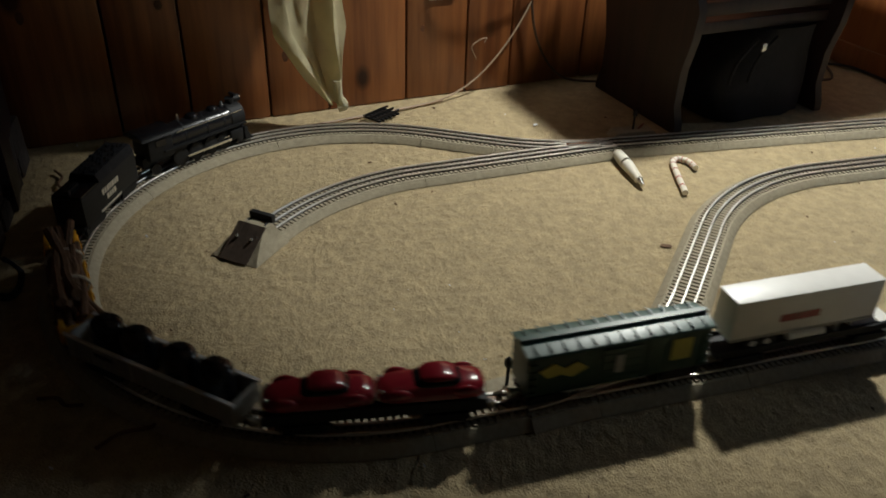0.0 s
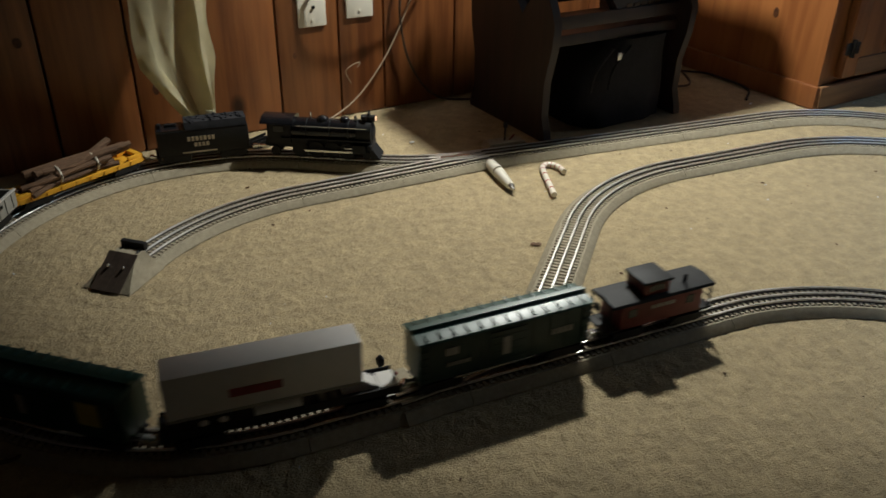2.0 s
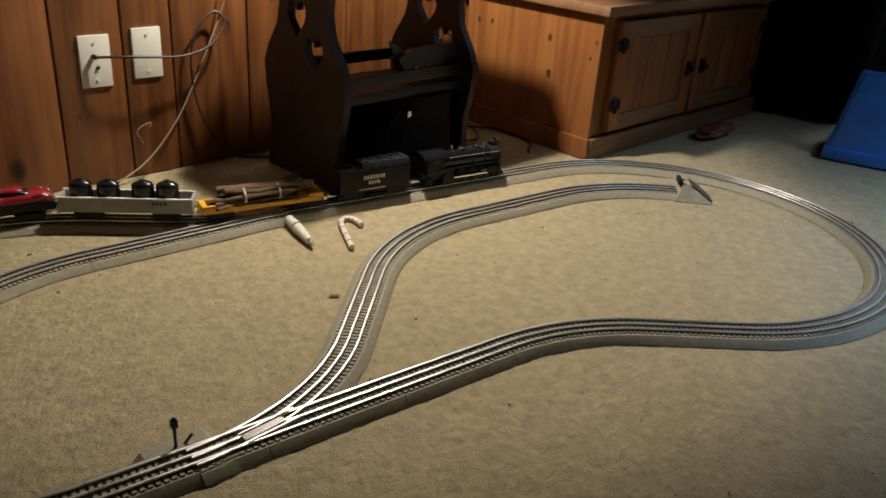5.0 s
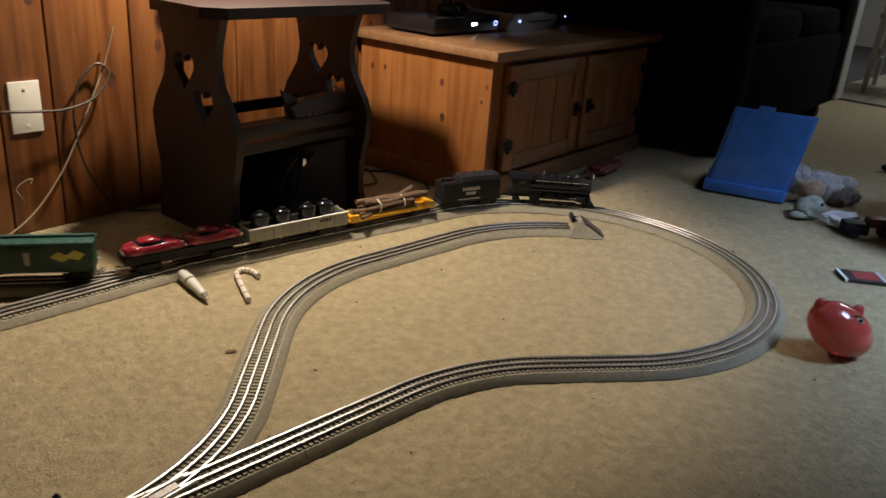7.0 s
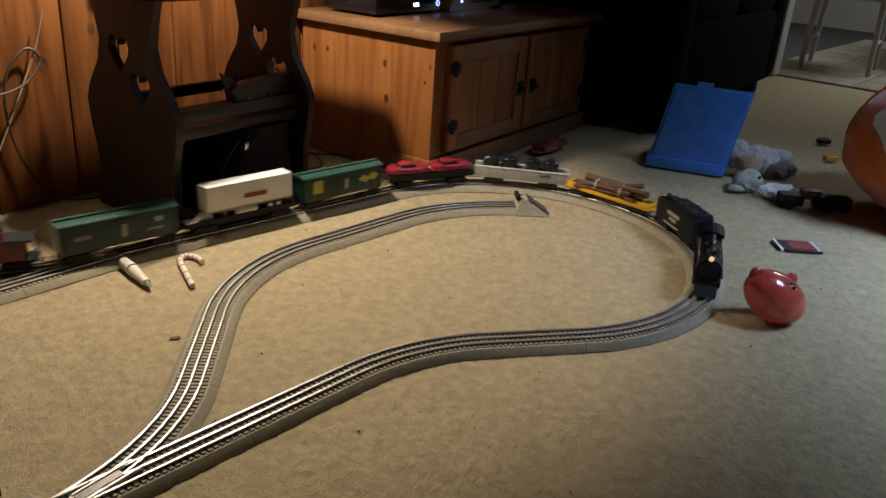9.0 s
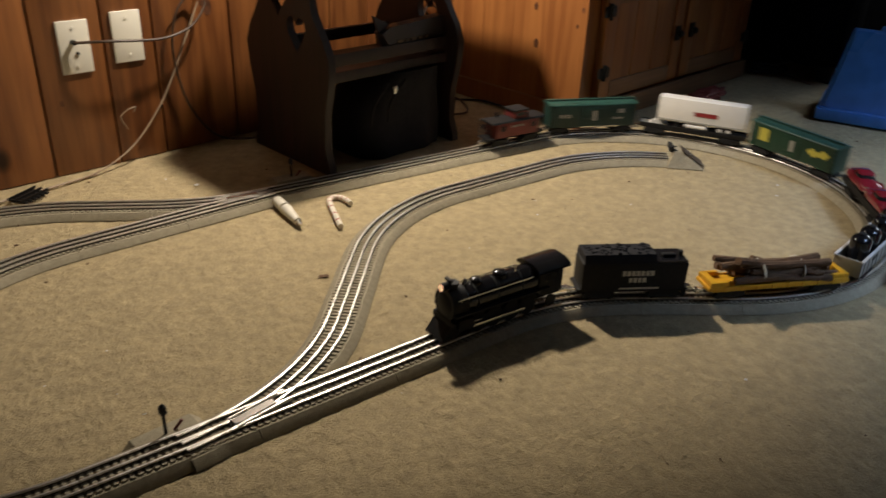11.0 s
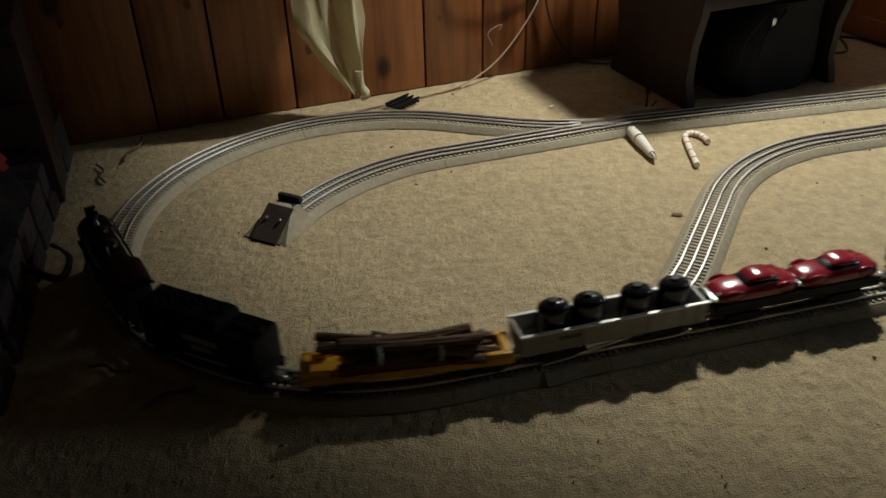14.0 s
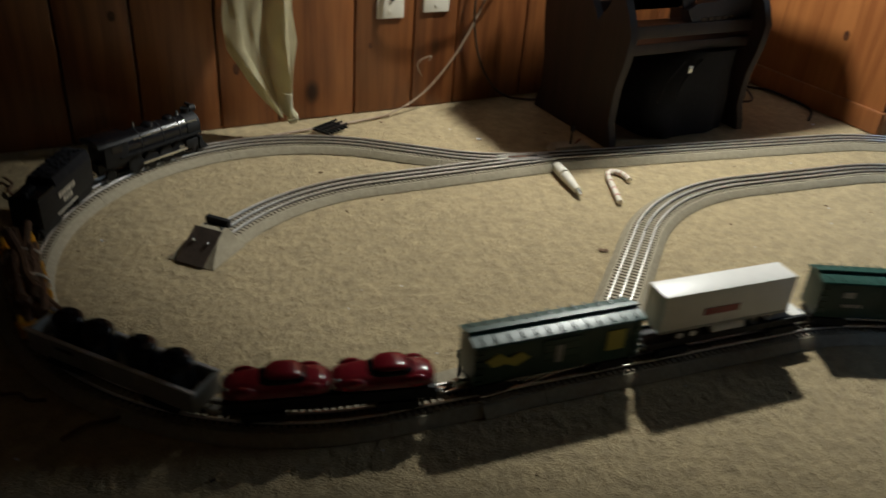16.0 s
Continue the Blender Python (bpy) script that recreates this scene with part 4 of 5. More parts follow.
def locomotive():
    root = thing("steam_locomotive", "black toy steam locomotive with domes and a small cab", "toy locomotive")
    bm = B()
    rod(bm, (-0.052, 0, 0.057), (0.118, 0, 0.057), 0.0250, 24)
    part("boiler", bm, BLACK_GLOSS, root)
    bm = B()
    rod(bm, (0.088, 0, 0.057), (0.119, 0, 0.057), 0.0265, 24)
    rod(bm, (0.119, 0, 0.057), (0.123, 0, 0.057), 0.020, 24, 0.014)
    part("smokebox", bm, BLACK, root)
    for x in (-0.02, 0.03, 0.07):
        part("boiler_band", rod(B(), (x - 0.001, 0, 0.057), (x + 0.001, 0, 0.057), 0.0256, 24), BLACK, root)
    bm = B()
    rod(bm, (0.104, 0, 0.080), (0.104, 0, 0.093), 0.0075, 14, 0.0095)
    part("smokestack", bm, BLACK, root)
    for x, w in ((0.060, 0.012), (0.012, 0.014)):
        bm = B()
        rod(bm, (x, 0, 0.074), (x, 0, 0.083), w, 14, w * 0.9)
        ball(bm, (x, 0, 0.083), (w * 0.9, w * 0.9, 0.006), 14, 8)
        part("dome", bm, BLACK_GLOSS, root)
    part("bell", rod(B(), (0.083, 0, 0.083), (0.083, 0, 0.092), 0.005, 10, 0.002), CHROME, root)
    part("whistle", rod(B(), (-0.015, 0.006, 0.08), (-0.015, 0.006, 0.093), 0.002, 8), CHROME, root)
    bm = B()
    rod(bm, (0.112, 0, 0.088), (0.126, 0, 0.088), 0.0072, 14)
    part("headlight_case", bm, BLACK, root)
    part("headlight", rod(B(), (0.1262, 0, 0.088), (0.1275, 0, 0.088), 0.0055, 14), LED_WARM, root)
    part("number_board", box(B(), (0.112, 0, 0.0985), (0.004, 0.016, 0.005)), BLACK, root)
    cab_ = part("cab", box(B(), (-0.078, 0, 0.054), (0.052, 0.054, 0.044), 0.003), BLACK, root)
    bm = B()
    prism(bm, [(-0.031, 0.0), (-0.026, 0.007), (-0.012, 0.012), (0.012, 0.012), (0.026, 0.007), (0.031, 0.0)], 0.070, Matrix.Rotation(radians(90), 4, "Z"))
    bmesh.ops.translate(bm, verts=bm.verts, vec=(-0.082, 0, 0.0752))
    part("cab_roof", bm, BLACK_GLOSS, root)
    for s in (-1, 1):
        part("cab_window", box(B(), (-0.078, s * 0.0275, 0.064), (0.022, 0.0012, 0.012)), BLACK_GLOSS, cab_)
        part("running_board", box(B(), (0.022, s * 0.0245, 0.045), (0.19, 0.012, 0.003)), BLACK, root)
        part("handrail", rod(B(), (-0.04, s * 0.0245, 0.072), (0.11, s * 0.0255, 0.072), 0.0010, 6), CHROME, root)
        part("steam_chest", box(B(), (0.094, s * 0.022, 0.026), (0.030, 0.014, 0.020), 0.004), BLACK, root)
        part("main_rod", box(B(), (0.028, s * 0.0265, 0.019), (0.105, 0.003, 0.005), 0.001), CHROME, root)
        part("piston_rod", rod(B(), (0.062, s * 0.0245, 0.026), (0.086, s * 0.0235, 0.026), 0.0016, 6), CHROME, root)
        for x in (-0.035, 0.0, 0.035, 0.066):
            w = part("driving_wheel", rod(B(), (x, s * 0.0152, 0.0185), (x, s * 0.0205, 0.0185), 0.0178, 24), IRON, root)
            part("rim", rod(B(), (x, s * 0.0206, 0.0185), (x, s * 0.0212, 0.0185), 0.0148, 24), BLACK, w)
    part("frame", box(B(), (0.0, 0, 0.028), (0.225, 0.026, 0.018)), BLACK, root)
    part("firebox", box(B(), (-0.045, 0, 0.043), (0.05, 0.040, 0.028), 0.004), BLACK, root)
    bm = B()
    prism(bm, [(0.118, 0.004), (0.138, 0.004), (0.122, 0.026), (0.116, 0.026)], 0.046)
    part("pilot", bm, BLACK, root)
    part("pilot_beam", box(B(), (0.117, 0, 0.030), (0.008, 0.056, 0.010), 0.002), BLACK, root)
    for s in (-1, 1):
        part("pilot_wheel", rod(B(), (0.108, s * 0.015, 0.009), (0.108, s * 0.018, 0.009), 0.009, 14), IRON, root)
        part("trailing_wheel", rod(B(), (-0.09, s * 0.015, 0.011), (-0.09, s * 0.018, 0.011), 0.011, 14), IRON, root)
    part("drawbar", box(B(), (-0.128, 0, 0.014), (0.030, 0.008, 0.004)), CHROME, root)
    return root, 0.25


def tender():
    root = thing("coal_tender", "black toy coal tender with pale side lettering", "toy tender")
    part("body", box(B(), (0, 0, 0.050), (0.186, 0.056, 0.056), 0.004), BLACK, root)
    bm = B()
    prism(bm, [(-0.028, 0.0), (-0.027, 0.006), (-0.022, 0.016), (0.022, 0.016), (0.027, 0.006), (0.028, 0.0)], 0.125, Matrix.Rotation(radians(90), 4, "Z"))
    bmesh.ops.translate(bm, verts=bm.verts, vec=(0.028, 0, 0.078))
    part("coal_bunker", bm, BLACK_MATT, root)
    bm = B()
    rnd = random.Random(2)
    for k in range(90):
        x, y = rnd.uniform(-0.03, 0.086), rnd.uniform(-0.02, 0.02)
        ball(bm, (x, y, 0.0935 + rnd.uniform(-0.001, 0.001)), [rnd.uniform(0.002, 0.0045)] * 3, 6, 4)
    tagged(part("coal", bm, BLACK_MATT, root), kind="stuff")
    part("water_deck", box(B(), (-0.064, 0, 0.0795), (0.054, 0.052, 0.002)), BLACK_GLOSS, root)
    part("water_hatch", box(B(), (-0.062, 0.004, 0.0835), (0.024, 0.010, 0.006), 0.002), BLACK, root)
    part("backup_light", box(B(), (-0.085, 0, 0.085), (0.008, 0.010, 0.010), 0.002), BLACK, root)
    part("frame", box(B(), (0, 0, 0.021), (0.196, 0.050, 0.006)), BLACK, root)
    for s in (-1, 1):
        part("step", box(B(), (-0.092, s * 0.024, 0.014), (0.008, 0.006, 0.014)), BLACK, root)
        part("sill_stripe", box(B(), (-0.01, s * 0.0285, 0.027), (0.07, 0.0012, 0.003)), TWINE, root)
    bars(root, 0.0285, [(-0.005, 0.058, 7, 0.0082, 0.0058, 0.010), (-0.005, 0.044, 4, 0.0080, 0.0056, 0.009)], TWINE)
    trucks(root, (-0.058, 0.058))
    couplers(root, 0.20)
    resize(root, 1.0, 0.94, 0.93)
    return root, 0.21


def log_car():
    root = thing("log_flatcar", "yellow toy flatcar carrying a tied bundle of twigs", "toy flatcar")
    part("deck", box(B(), (0, 0, 0.026), (0.275, 0.054, 0.008), 0.002), YELLOW, root)
    for s in (-1, 1):
        part("side_sill", box(B(), (0, s * 0.0262, 0.027), (0.262, 0.003, 0.012), 0.001), YELLOW, root)
        for x in (-0.118, 0.118):
            part("end_post", box(B(), (x, s * 0.022, 0.036), (0.034, 0.008, 0.012), 0.002), YELLOW, root)
        part("bulkhead", box(B(), (s * 0.128, 0, 0.036), (0.012, 0.05, 0.012), 0.002), YELLOW, root)
        for k in range(8):
            part("stake_pocket", box(B(), (-0.105 + k * 0.03, s * 0.0282, 0.027), (0.006, 0.003, 0.010)), YELLOW, root)
    part("brake_wheel", rod(B(), (-0.118, 0.012, 0.034), (-0.118, 0.012, 0.037), 0.007, 12), BLACK, root)
    rnd = random.Random(8)
    for k in range(17):
        layer = 0 if k < 7 else 1 if k < 13 else 2
        y = (-0.021 + 0.007 * k, -0.016 + 0.0065 * (k - 7), -0.009 + 0.006 * (k - 13))[layer]
        z = (0.040, 0.052, 0.063)[layer] + rnd.uniform(-0.002, 0.002)
        t = rnd.uniform(-0.10, 0.10)
        x0, ln = rnd.uniform(-0.025, 0.025), rnd.uniform(0.060, 0.100)
        r = rnd.uniform(0.0050, 0.0085)
        pts = [(x0 - ln, y - t * 0.15, z - 0.008 + 0.016 * rnd.random()), (x0 - ln * 0.4, y + rnd.uniform(-0.005, 0.005), z + rnd.uniform(-0.004, 0.005)), (x0 + ln * 0.2, y + rnd.uniform(-0.005, 0.005), z + rnd.uniform(-0.003, 0.006)), (x0 + ln, y + t * 0.15, z - 0.006 + 0.026 * rnd.random())]
        part("twig", tube(B(), smooth_line(pts, 4), r, 8), BARK, root)
    for x in (-0.042, 0.035):
        pts = [(x, 0.028 * math.cos(a * math.tau / 12), 0.052 + 0.021 * math.sin(a * math.tau / 12)) for a in range(13)]
        part("twine", tube(B(), pts, 0.0024, 6), TWINE, root)
    part("underframe", box(B(), (0, 0, 0.019), (0.21, 0.018, 0.008)), BLACK, root)
    trucks(root, (-0.095, 0.095))
    couplers(root, 0.28)
    resize(root, 1.0, 0.92, 0.84)
    return root, 0.30


def gondola():
    root = thing("gondola_car", "grey toy gondola carrying four dark steel canisters", "toy gondola")
    part("floor", box(B(), (0, 0, 0.026), (0.232, 0.052, 0.006)), GREY_CAR, root)
    for s in (-1, 1):
        part("side", box(B(), (0, s * 0.0262, 0.040), (0.236, 0.0035, 0.036), 0.001), GREY_CAR, root)
        part("end", box(B(), (s * 0.117, 0, 0.040), (0.0035, 0.052, 0.036), 0.001), GREY_CAR, root)
        part("top_rail", box(B(), (0, s * 0.0268, 0.0585), (0.240, 0.0055, 0.003)), WHITE_CAR, root)
        for k in range(11):
            part("rib", box(B(), (-0.105 + k * 0.021, s * 0.0286, 0.039), (0.003, 0.002, 0.030)), GREY_CAR, root)
    for x in (-0.082, -0.033, 0.028, 0.072):
        bm = B()
        rod(bm, (x, 0, 0.030), (x, 0, 0.081), 0.0205, 20)
        ball(bm, (x, 0, 0.081), (0.0205, 0.0205, 0.0135), 20, 10)
        c = part("canister", bm, BLACK_GLOSS, root, "shiny dark domed canister")
        part("cap", rod(B(), (x, 0, 0.093), (x, 0, 0.097), 0.006, 12), BLACK, c)
    bars(root, 0.0300, [(0.06, 0.047, 4, 0.007, 0.004, 0.006)], BLACK)
    trucks(root, (-0.078, 0.078))
    couplers(root, 0.268)
    resize(root, 1.13, 0.90, 0.88)
    return root, 0.272


def loft(stations, z0, n=24):
    """A rounded body: at each x a half-width and a top, over a flat base at z0."""
    bm = B()
    rings = []
    for x, w, top in stations:
        ring = []
        for k in range(n):
            a = k * math.tau / n
            c, q = math.cos(a), math.sin(a)
            y = math.copysign(abs(c) ** 0.6, c) * w
            z = z0 + (top - z0) * max(0.0, q) ** 0.65 if q > 0 else z0
            ring.append(bm.verts.new((x, y, z)))
        rings.append(ring)
    for a, b in zip(rings, rings[1:]):
        for k in range(n):
            bm.faces.new((a[k], a[(k + 1) % n], b[(k + 1) % n], b[k]))
    bm.faces.new(rings[0][::-1])
    bm.faces.new(rings[-1])
    bmesh.ops.remove_doubles(bm, verts=bm.verts, dist=0.00002)
    bmesh.ops.recalc_face_normals(bm, faces=bm.faces)
    return bm


def auto_car():
    root = thing("auto_flatcar", "black toy flatcar carrying two glossy red cars", "toy flatcar")
    part("deck", box(B(), (0, 0, 0.028), (0.268, 0.050, 0.010), 0.002), BLACK, root)
    for s in (-1, 1):
        part("guard_rail", box(B(), (0, s * 0.025, 0.036), (0.262, 0.002, 0.008)), BLACK, root)
    for x in (-0.066, 0.066):
        body = part("toy_car", loft([(x - 0.064, 0.013, 0.053), (x - 0.061, 0.020, 0.0565), (x - 0.050, 0.0235, 0.0595), (x - 0.034, 0.0245, 0.0605), (x - 0.010, 0.0245, 0.0605), (x + 0.016, 0.0245, 0.0605), (x + 0.038, 0.0240, 0.0595), (x + 0.054, 0.0225, 0.057), (x + 0.062, 0.019, 0.0535), (x + 0.065, 0.012, 0.050)], 0.0425), RED_GLOSS, root, "glossy red toy car")
        part("window", loft([(x - 0.036, 0.016, 0.0600), (x - 0.026, 0.0185, 0.0665), (x - 0.006, 0.019, 0.0680), (x + 0.010, 0.0185, 0.0665), (x + 0.022, 0.016, 0.0600)], 0.055), BLACK_GLOSS, body)
        part("roof", loft([(x - 0.030, 0.013, 0.0655), (x - 0.022, 0.0165, 0.0705), (x - 0.006, 0.0175, 0.0720), (x + 0.006, 0.0165, 0.0705), (x + 0.013, 0.013, 0.0655)], 0.0645), RED_GLOSS, body)
        for s in (-1, 1):
            for dx in (-0.040, 0.040):
                part("fender", ball(B(), (x + dx, s * 0.0215, 0.0500), (0.016, 0.0055, 0.0095), 16, 8), RED_GLOSS, body)
            part("headlamp", ball(B(), (x + 0.060, s * 0.0135, 0.0525), (0.003, 0.003, 0.003), 8, 6), CHROME, body)
        for dx in (-0.040, 0.040):
            for s in (-1, 1):
                part("tyre", rod(B(), (x + dx, s * 0.017, 0.043), (x + dx, s * 0.024, 0.043), 0.0085, 14), BLACK, body)
        part("bumper", box(B(), (x + 0.0655, 0, 0.046), (0.004, 0.040, 0.005), 0.001), CHROME, body)
    part("underframe", box(B(), (0, 0, 0.019), (0.19, 0.018, 0.008)), BLACK, root)
    trucks(root, (-0.083, 0.083))
    couplers(root, 0.268)
    return root, 0.27


def boxcar(name_label, mat, roof_mat, graphics):
    root = thing("boxcar", name_label, "toy boxcar", group="boxcars")
    part("body", box(B(), (0, 0, 0.058), (0.262, 0.058, 0.068), 0.0015), mat, root)
    bm = B()
    prism(bm, [(-0.0315, 0.0), (-0.030, 0.003), (0.0, 0.009), (0.030, 0.003), (0.0315, 0.0)], 0.268, Matrix.Rotation(radians(90), 4, "Z"))
    bmesh.ops.translate(bm, verts=bm.verts, vec=(0, 0, 0.092))
    roof_ = part("roof", bm, roof_mat, root)
    for k in range(13):
        bm = B()
        for s in (-1, 1):
            box(bm, (-0.12 + k * 0.02, s * 0.0155, 0.0985), (0.0022, 0.029, 0.0022))
        part("roof_rib", bm, roof_mat, roof_)
    part("roof_walk", box(B(), (0, 0, 0.1035), (0.268, 0.009, 0.0025)), roof_mat, roof_)
    for s in (-1, 1):
        d = part("sliding_door", box(B(), (0.0, s * 0.0302, 0.056), (0.058, 0.003, 0.060), 0.001), mat, root)
        for k in range(4):
            part("door_rib", box(B(), (0, s * 0.0320, 0.036 + k * 0.0135), (0.056, 0.0012, 0.0025)), mat, d)
        part("placard", box(B(), (0.004, s * 0.0332, 0.060), (0.011, 0.0012, 0.030)), GREY_CAR, d, "pale printed placard")
        part("door_track", box(B(), (0.02, s * 0.0305, 0.0255), (0.12, 0.003, 0.003)), CHROME, root)
        for x in (-0.127, 0.127):
            lad = part("ladder", box(B(), (x - math.copysign(0.008, x), s * 0.0302, 0.055), (0.0016, 0.002, 0.06)), mat, root)
            for k in range(5):
                part("rung", box(B(), (x - math.copysign(0.002, x), s * 0.0302, 0.032 + k * 0.012), (0.012, 0.002, 0.0015)), mat, lad)
        for k in range(10):
            x = -0.118 + k * 0.0262
            if abs(x) > 0.036:
                part("side_rib", box(B(), (x, s * 0.0294, 0.058), (0.0018, 0.0012, 0.064)), mat, root)
        if graphics:
            part("printed_panel", box(B(), (-0.088, s * 0.0305, 0.064), (0.030, 0.0014, 0.036)), YELLOW_PRINT, root, "yellow printed panel")
            bm = B()
            prism(bm, [(-0.034, 0.0), (-0.018, 0.013), (-0.002, 0.004), (0.014, 0.016), (0.034, 0.006), (0.022, -0.008), (0.004, -0.004), (-0.012, -0.012)], 0.0014)
            bmesh.ops.translate(bm, verts=bm.verts, vec=(0.082, s * 0.0305, 0.062))
            part("printed_emblem", bm, YELLOW_PRINT, root, "yellow printed emblem")
    if not graphics:
        bars(root, 0.0305, [(0.085, 0.072, 1, 0.01, 0.018, 0.012), (0.075, 0.050, 5, 0.007, 0.0045, 0.006), (-0.085, 0.060, 4, 0.009, 0.006, 0.010)], GREY_CAR)
    part("underframe", box(B(), (0, 0, 0.020), (0.215, 0.022, 0.008)), BLACK, root)
    trucks(root, (-0.092, 0.092))
    couplers(root, 0.258)
    resize(root, 0.955, 0.88, 0.90)
    return root, 0.285


def trailer_car():
    root = thing("trailer_flatcar", "black toy flatcar carrying a white road trailer", "toy flatcar")
    part("deck", box(B(), (0, 0, 0.025), (0.285, 0.050, 0.008), 0.002), BLACK, root)
    for s in (-1, 1):
        part("deck_rail", box(B(), (0, s * 0.025, 0.031), (0.28, 0.002, 0.006)), BLACK, root)
    van = part("trailer", box(B(), (0.018, 0, 0.083), (0.225, 0.050, 0.066), 0.002), WHITE_CAR, root, "white box trailer")
    for s in (-1, 1):
        part("red_lettering", box(B(), (0.03, s * 0.0255, 0.078), (0.060, 0.0012, 0.012)), COVER_RED, van)
        part("bottom_rail", box(B(), (0.018, s * 0.0252, 0.052), (0.225, 0.0016, 0.004)), GREY_CAR, van)
    for x in (0.092, 0.070):
        for s in (-1, 1):
            t = part("tyre", rod(B(), (x, s * 0.014, 0.040), (x, s * 0.024, 0.040), 0.0110, 16), BLACK, van)
            part("hub", rod(B(), (x, s * 0.0241, 0.040), (x, s * 0.0247, 0.040), 0.005, 12), WHITE_CAR, t)
    part("landing_gear", box(B(), (-0.045, 0, 0.040), (0.006, 0.034, 0.022)), GREY_CAR, van)
    part("tank", rod(B(), (-0.02, -0.018, 0.039), (0.035, -0.018, 0.039), 0.008, 12), WHITE_CAR, van)
    part("tank", rod(B(), (-0.02, 0.018, 0.039), (0.035, 0.018, 0.039), 0.008, 12), WHITE_CAR, van)
    part("hitch", prism(B(), [(-0.118, 0.029), (-0.072, 0.029), (-0.082, 0.049), (-0.092, 0.049)], 0.026), WHITE_CAR, root, "white trailer hitch")
    part("bridge_plate", box(B(), (-0.128, 0.0, 0.0305), (0.022, 0.036, 0.003)), WHITE_CAR, root)
    part("underframe", box(B(), (0, 0, 0.018), (0.22, 0.022, 0.008)), BLACK, root)
    trucks(root, (-0.10, 0.10))
    couplers(root, 0.29)
    resize(root, 1.02, 0.86, 0.94)
    return root, 0.30


def caboose():
    root = thing("caboose", "dull red toy caboose with a dark roof and cupola", "toy caboose")
    part("body", box(B(), (0, 0, 0.047), (0.140, 0.054, 0.044), 0.0015), RED_CABOOSE, root)
    bm = B()
    prism(bm, [(-0.0315, 0.0), (-0.029, 0.004), (0.0, 0.008), (0.029, 0.004), (0.0315, 0.0)], 0.176, Matrix.Rotation(radians(90), 4, "Z"))
    bmesh.ops.translate(bm, verts=bm.verts, vec=(0, 0, 0.069))
    part("roof", bm, BLACK, root)
    cup = part("cupola", box(B(), (0.012, 0, 0.084), (0.044, 0.046, 0.022), 0.0015), RED_CABOOSE, root)
    part("cupola_roof", box(B(), (0.012, 0, 0.097), (0.050, 0.052, 0.005), 0.002), BLACK, cup)
    for s in (-1, 1):
        part("cupola_window", box(B(), (0.012, s * 0.0234, 0.086), (0.026, 0.001, 0.010)), BLACK_GLOSS, cup)
        for x in (-0.048, 0.052):
            part("window", box(B(), (x, s * 0.0274, 0.052), (0.014, 0.0012, 0.014)), BLACK_GLOSS, root)
        plat = part("platform", box(B(), (s * 0.082, 0, 0.024), (0.024, 0.052, 0.004)), BLACK, root)
        for y in (-0.024, 0.024):
            part("railing_post", rod(B(), (s * 0.088, y, 0.026), (s * 0.088, y, 0.068), 0.0012, 6), BLACK, plat)
        for z in (0.040, 0.050):
            part("railing", rod(B(), (s * 0.092, -0.024, z), (s * 0.092, 0.024, z), 0.0011, 6), BLACK, plat)
        part("brake_wheel", rod(B(), (s * 0.094, 0, 0.060), (s * 0.096, 0, 0.060), 0.007, 12), BLACK, plat)
    part("smoke_jack", rod(B(), (-0.045, 0.012, 0.072), (-0.045, 0.012, 0.090), 0.003, 8), BLACK, root)
    bars(root, 0.0275, [(0.0, 0.055, 6, 0.007, 0.0045, 0.006)], GREY_CAR)
    part("underframe", box(B(), (0, 0, 0.020), (0.16, 0.022, 0.008)), BLACK, root)
    trucks(root, (-0.052, 0.052))
    couplers(root, 0.185)
    resize(root, 1.0, 0.92, 0.92)
    return root, 0.20


TRAIN = []
REAR = 0.0
for made, gap in ((locomotive(), 0.016), (tender(), 0.014), (log_car(), -0.008), (gondola(), 0.010), (auto_car(), 0.027),
                  (boxcar("green toy boxcar with yellow printed panels", GREEN, GREEN_ROOF, True), -0.001), (trailer_car(), 0.001),
                  (boxcar("dark green toy boxcar with small pale lettering", GREEN_DARK, GREEN_ROOF, False), 0.007), (caboose(), 0.0)):
    ob, length = made
    TRAIN.append((ob, REAR + length / 2, length * 0.30))
    REAR += length + gap

# ---- small things ----


def fuzz(bm):
    """Lumpy, tufted fur on a rounded shape."""
    for v in bm.verts:
        n = v.co.normalized() if v.co.length else v.co
        v.co += Vector((noise.noise(v.co * 45), noise.noise(v.co * 45 + Vector((7, 0, 0))), noise.noise(v.co * 45 + Vector((0, 7, 0))))) * 0.009
        v.co += Vector((noise.noise(v.co * 170), noise.noise(v.co * 170 + Vector((3, 0, 0))), noise.noise(v.co * 170 + Vector((0, 3, 0))))) * 0.004
        v.co.z = max(0.0, v.co.z)
    return bm


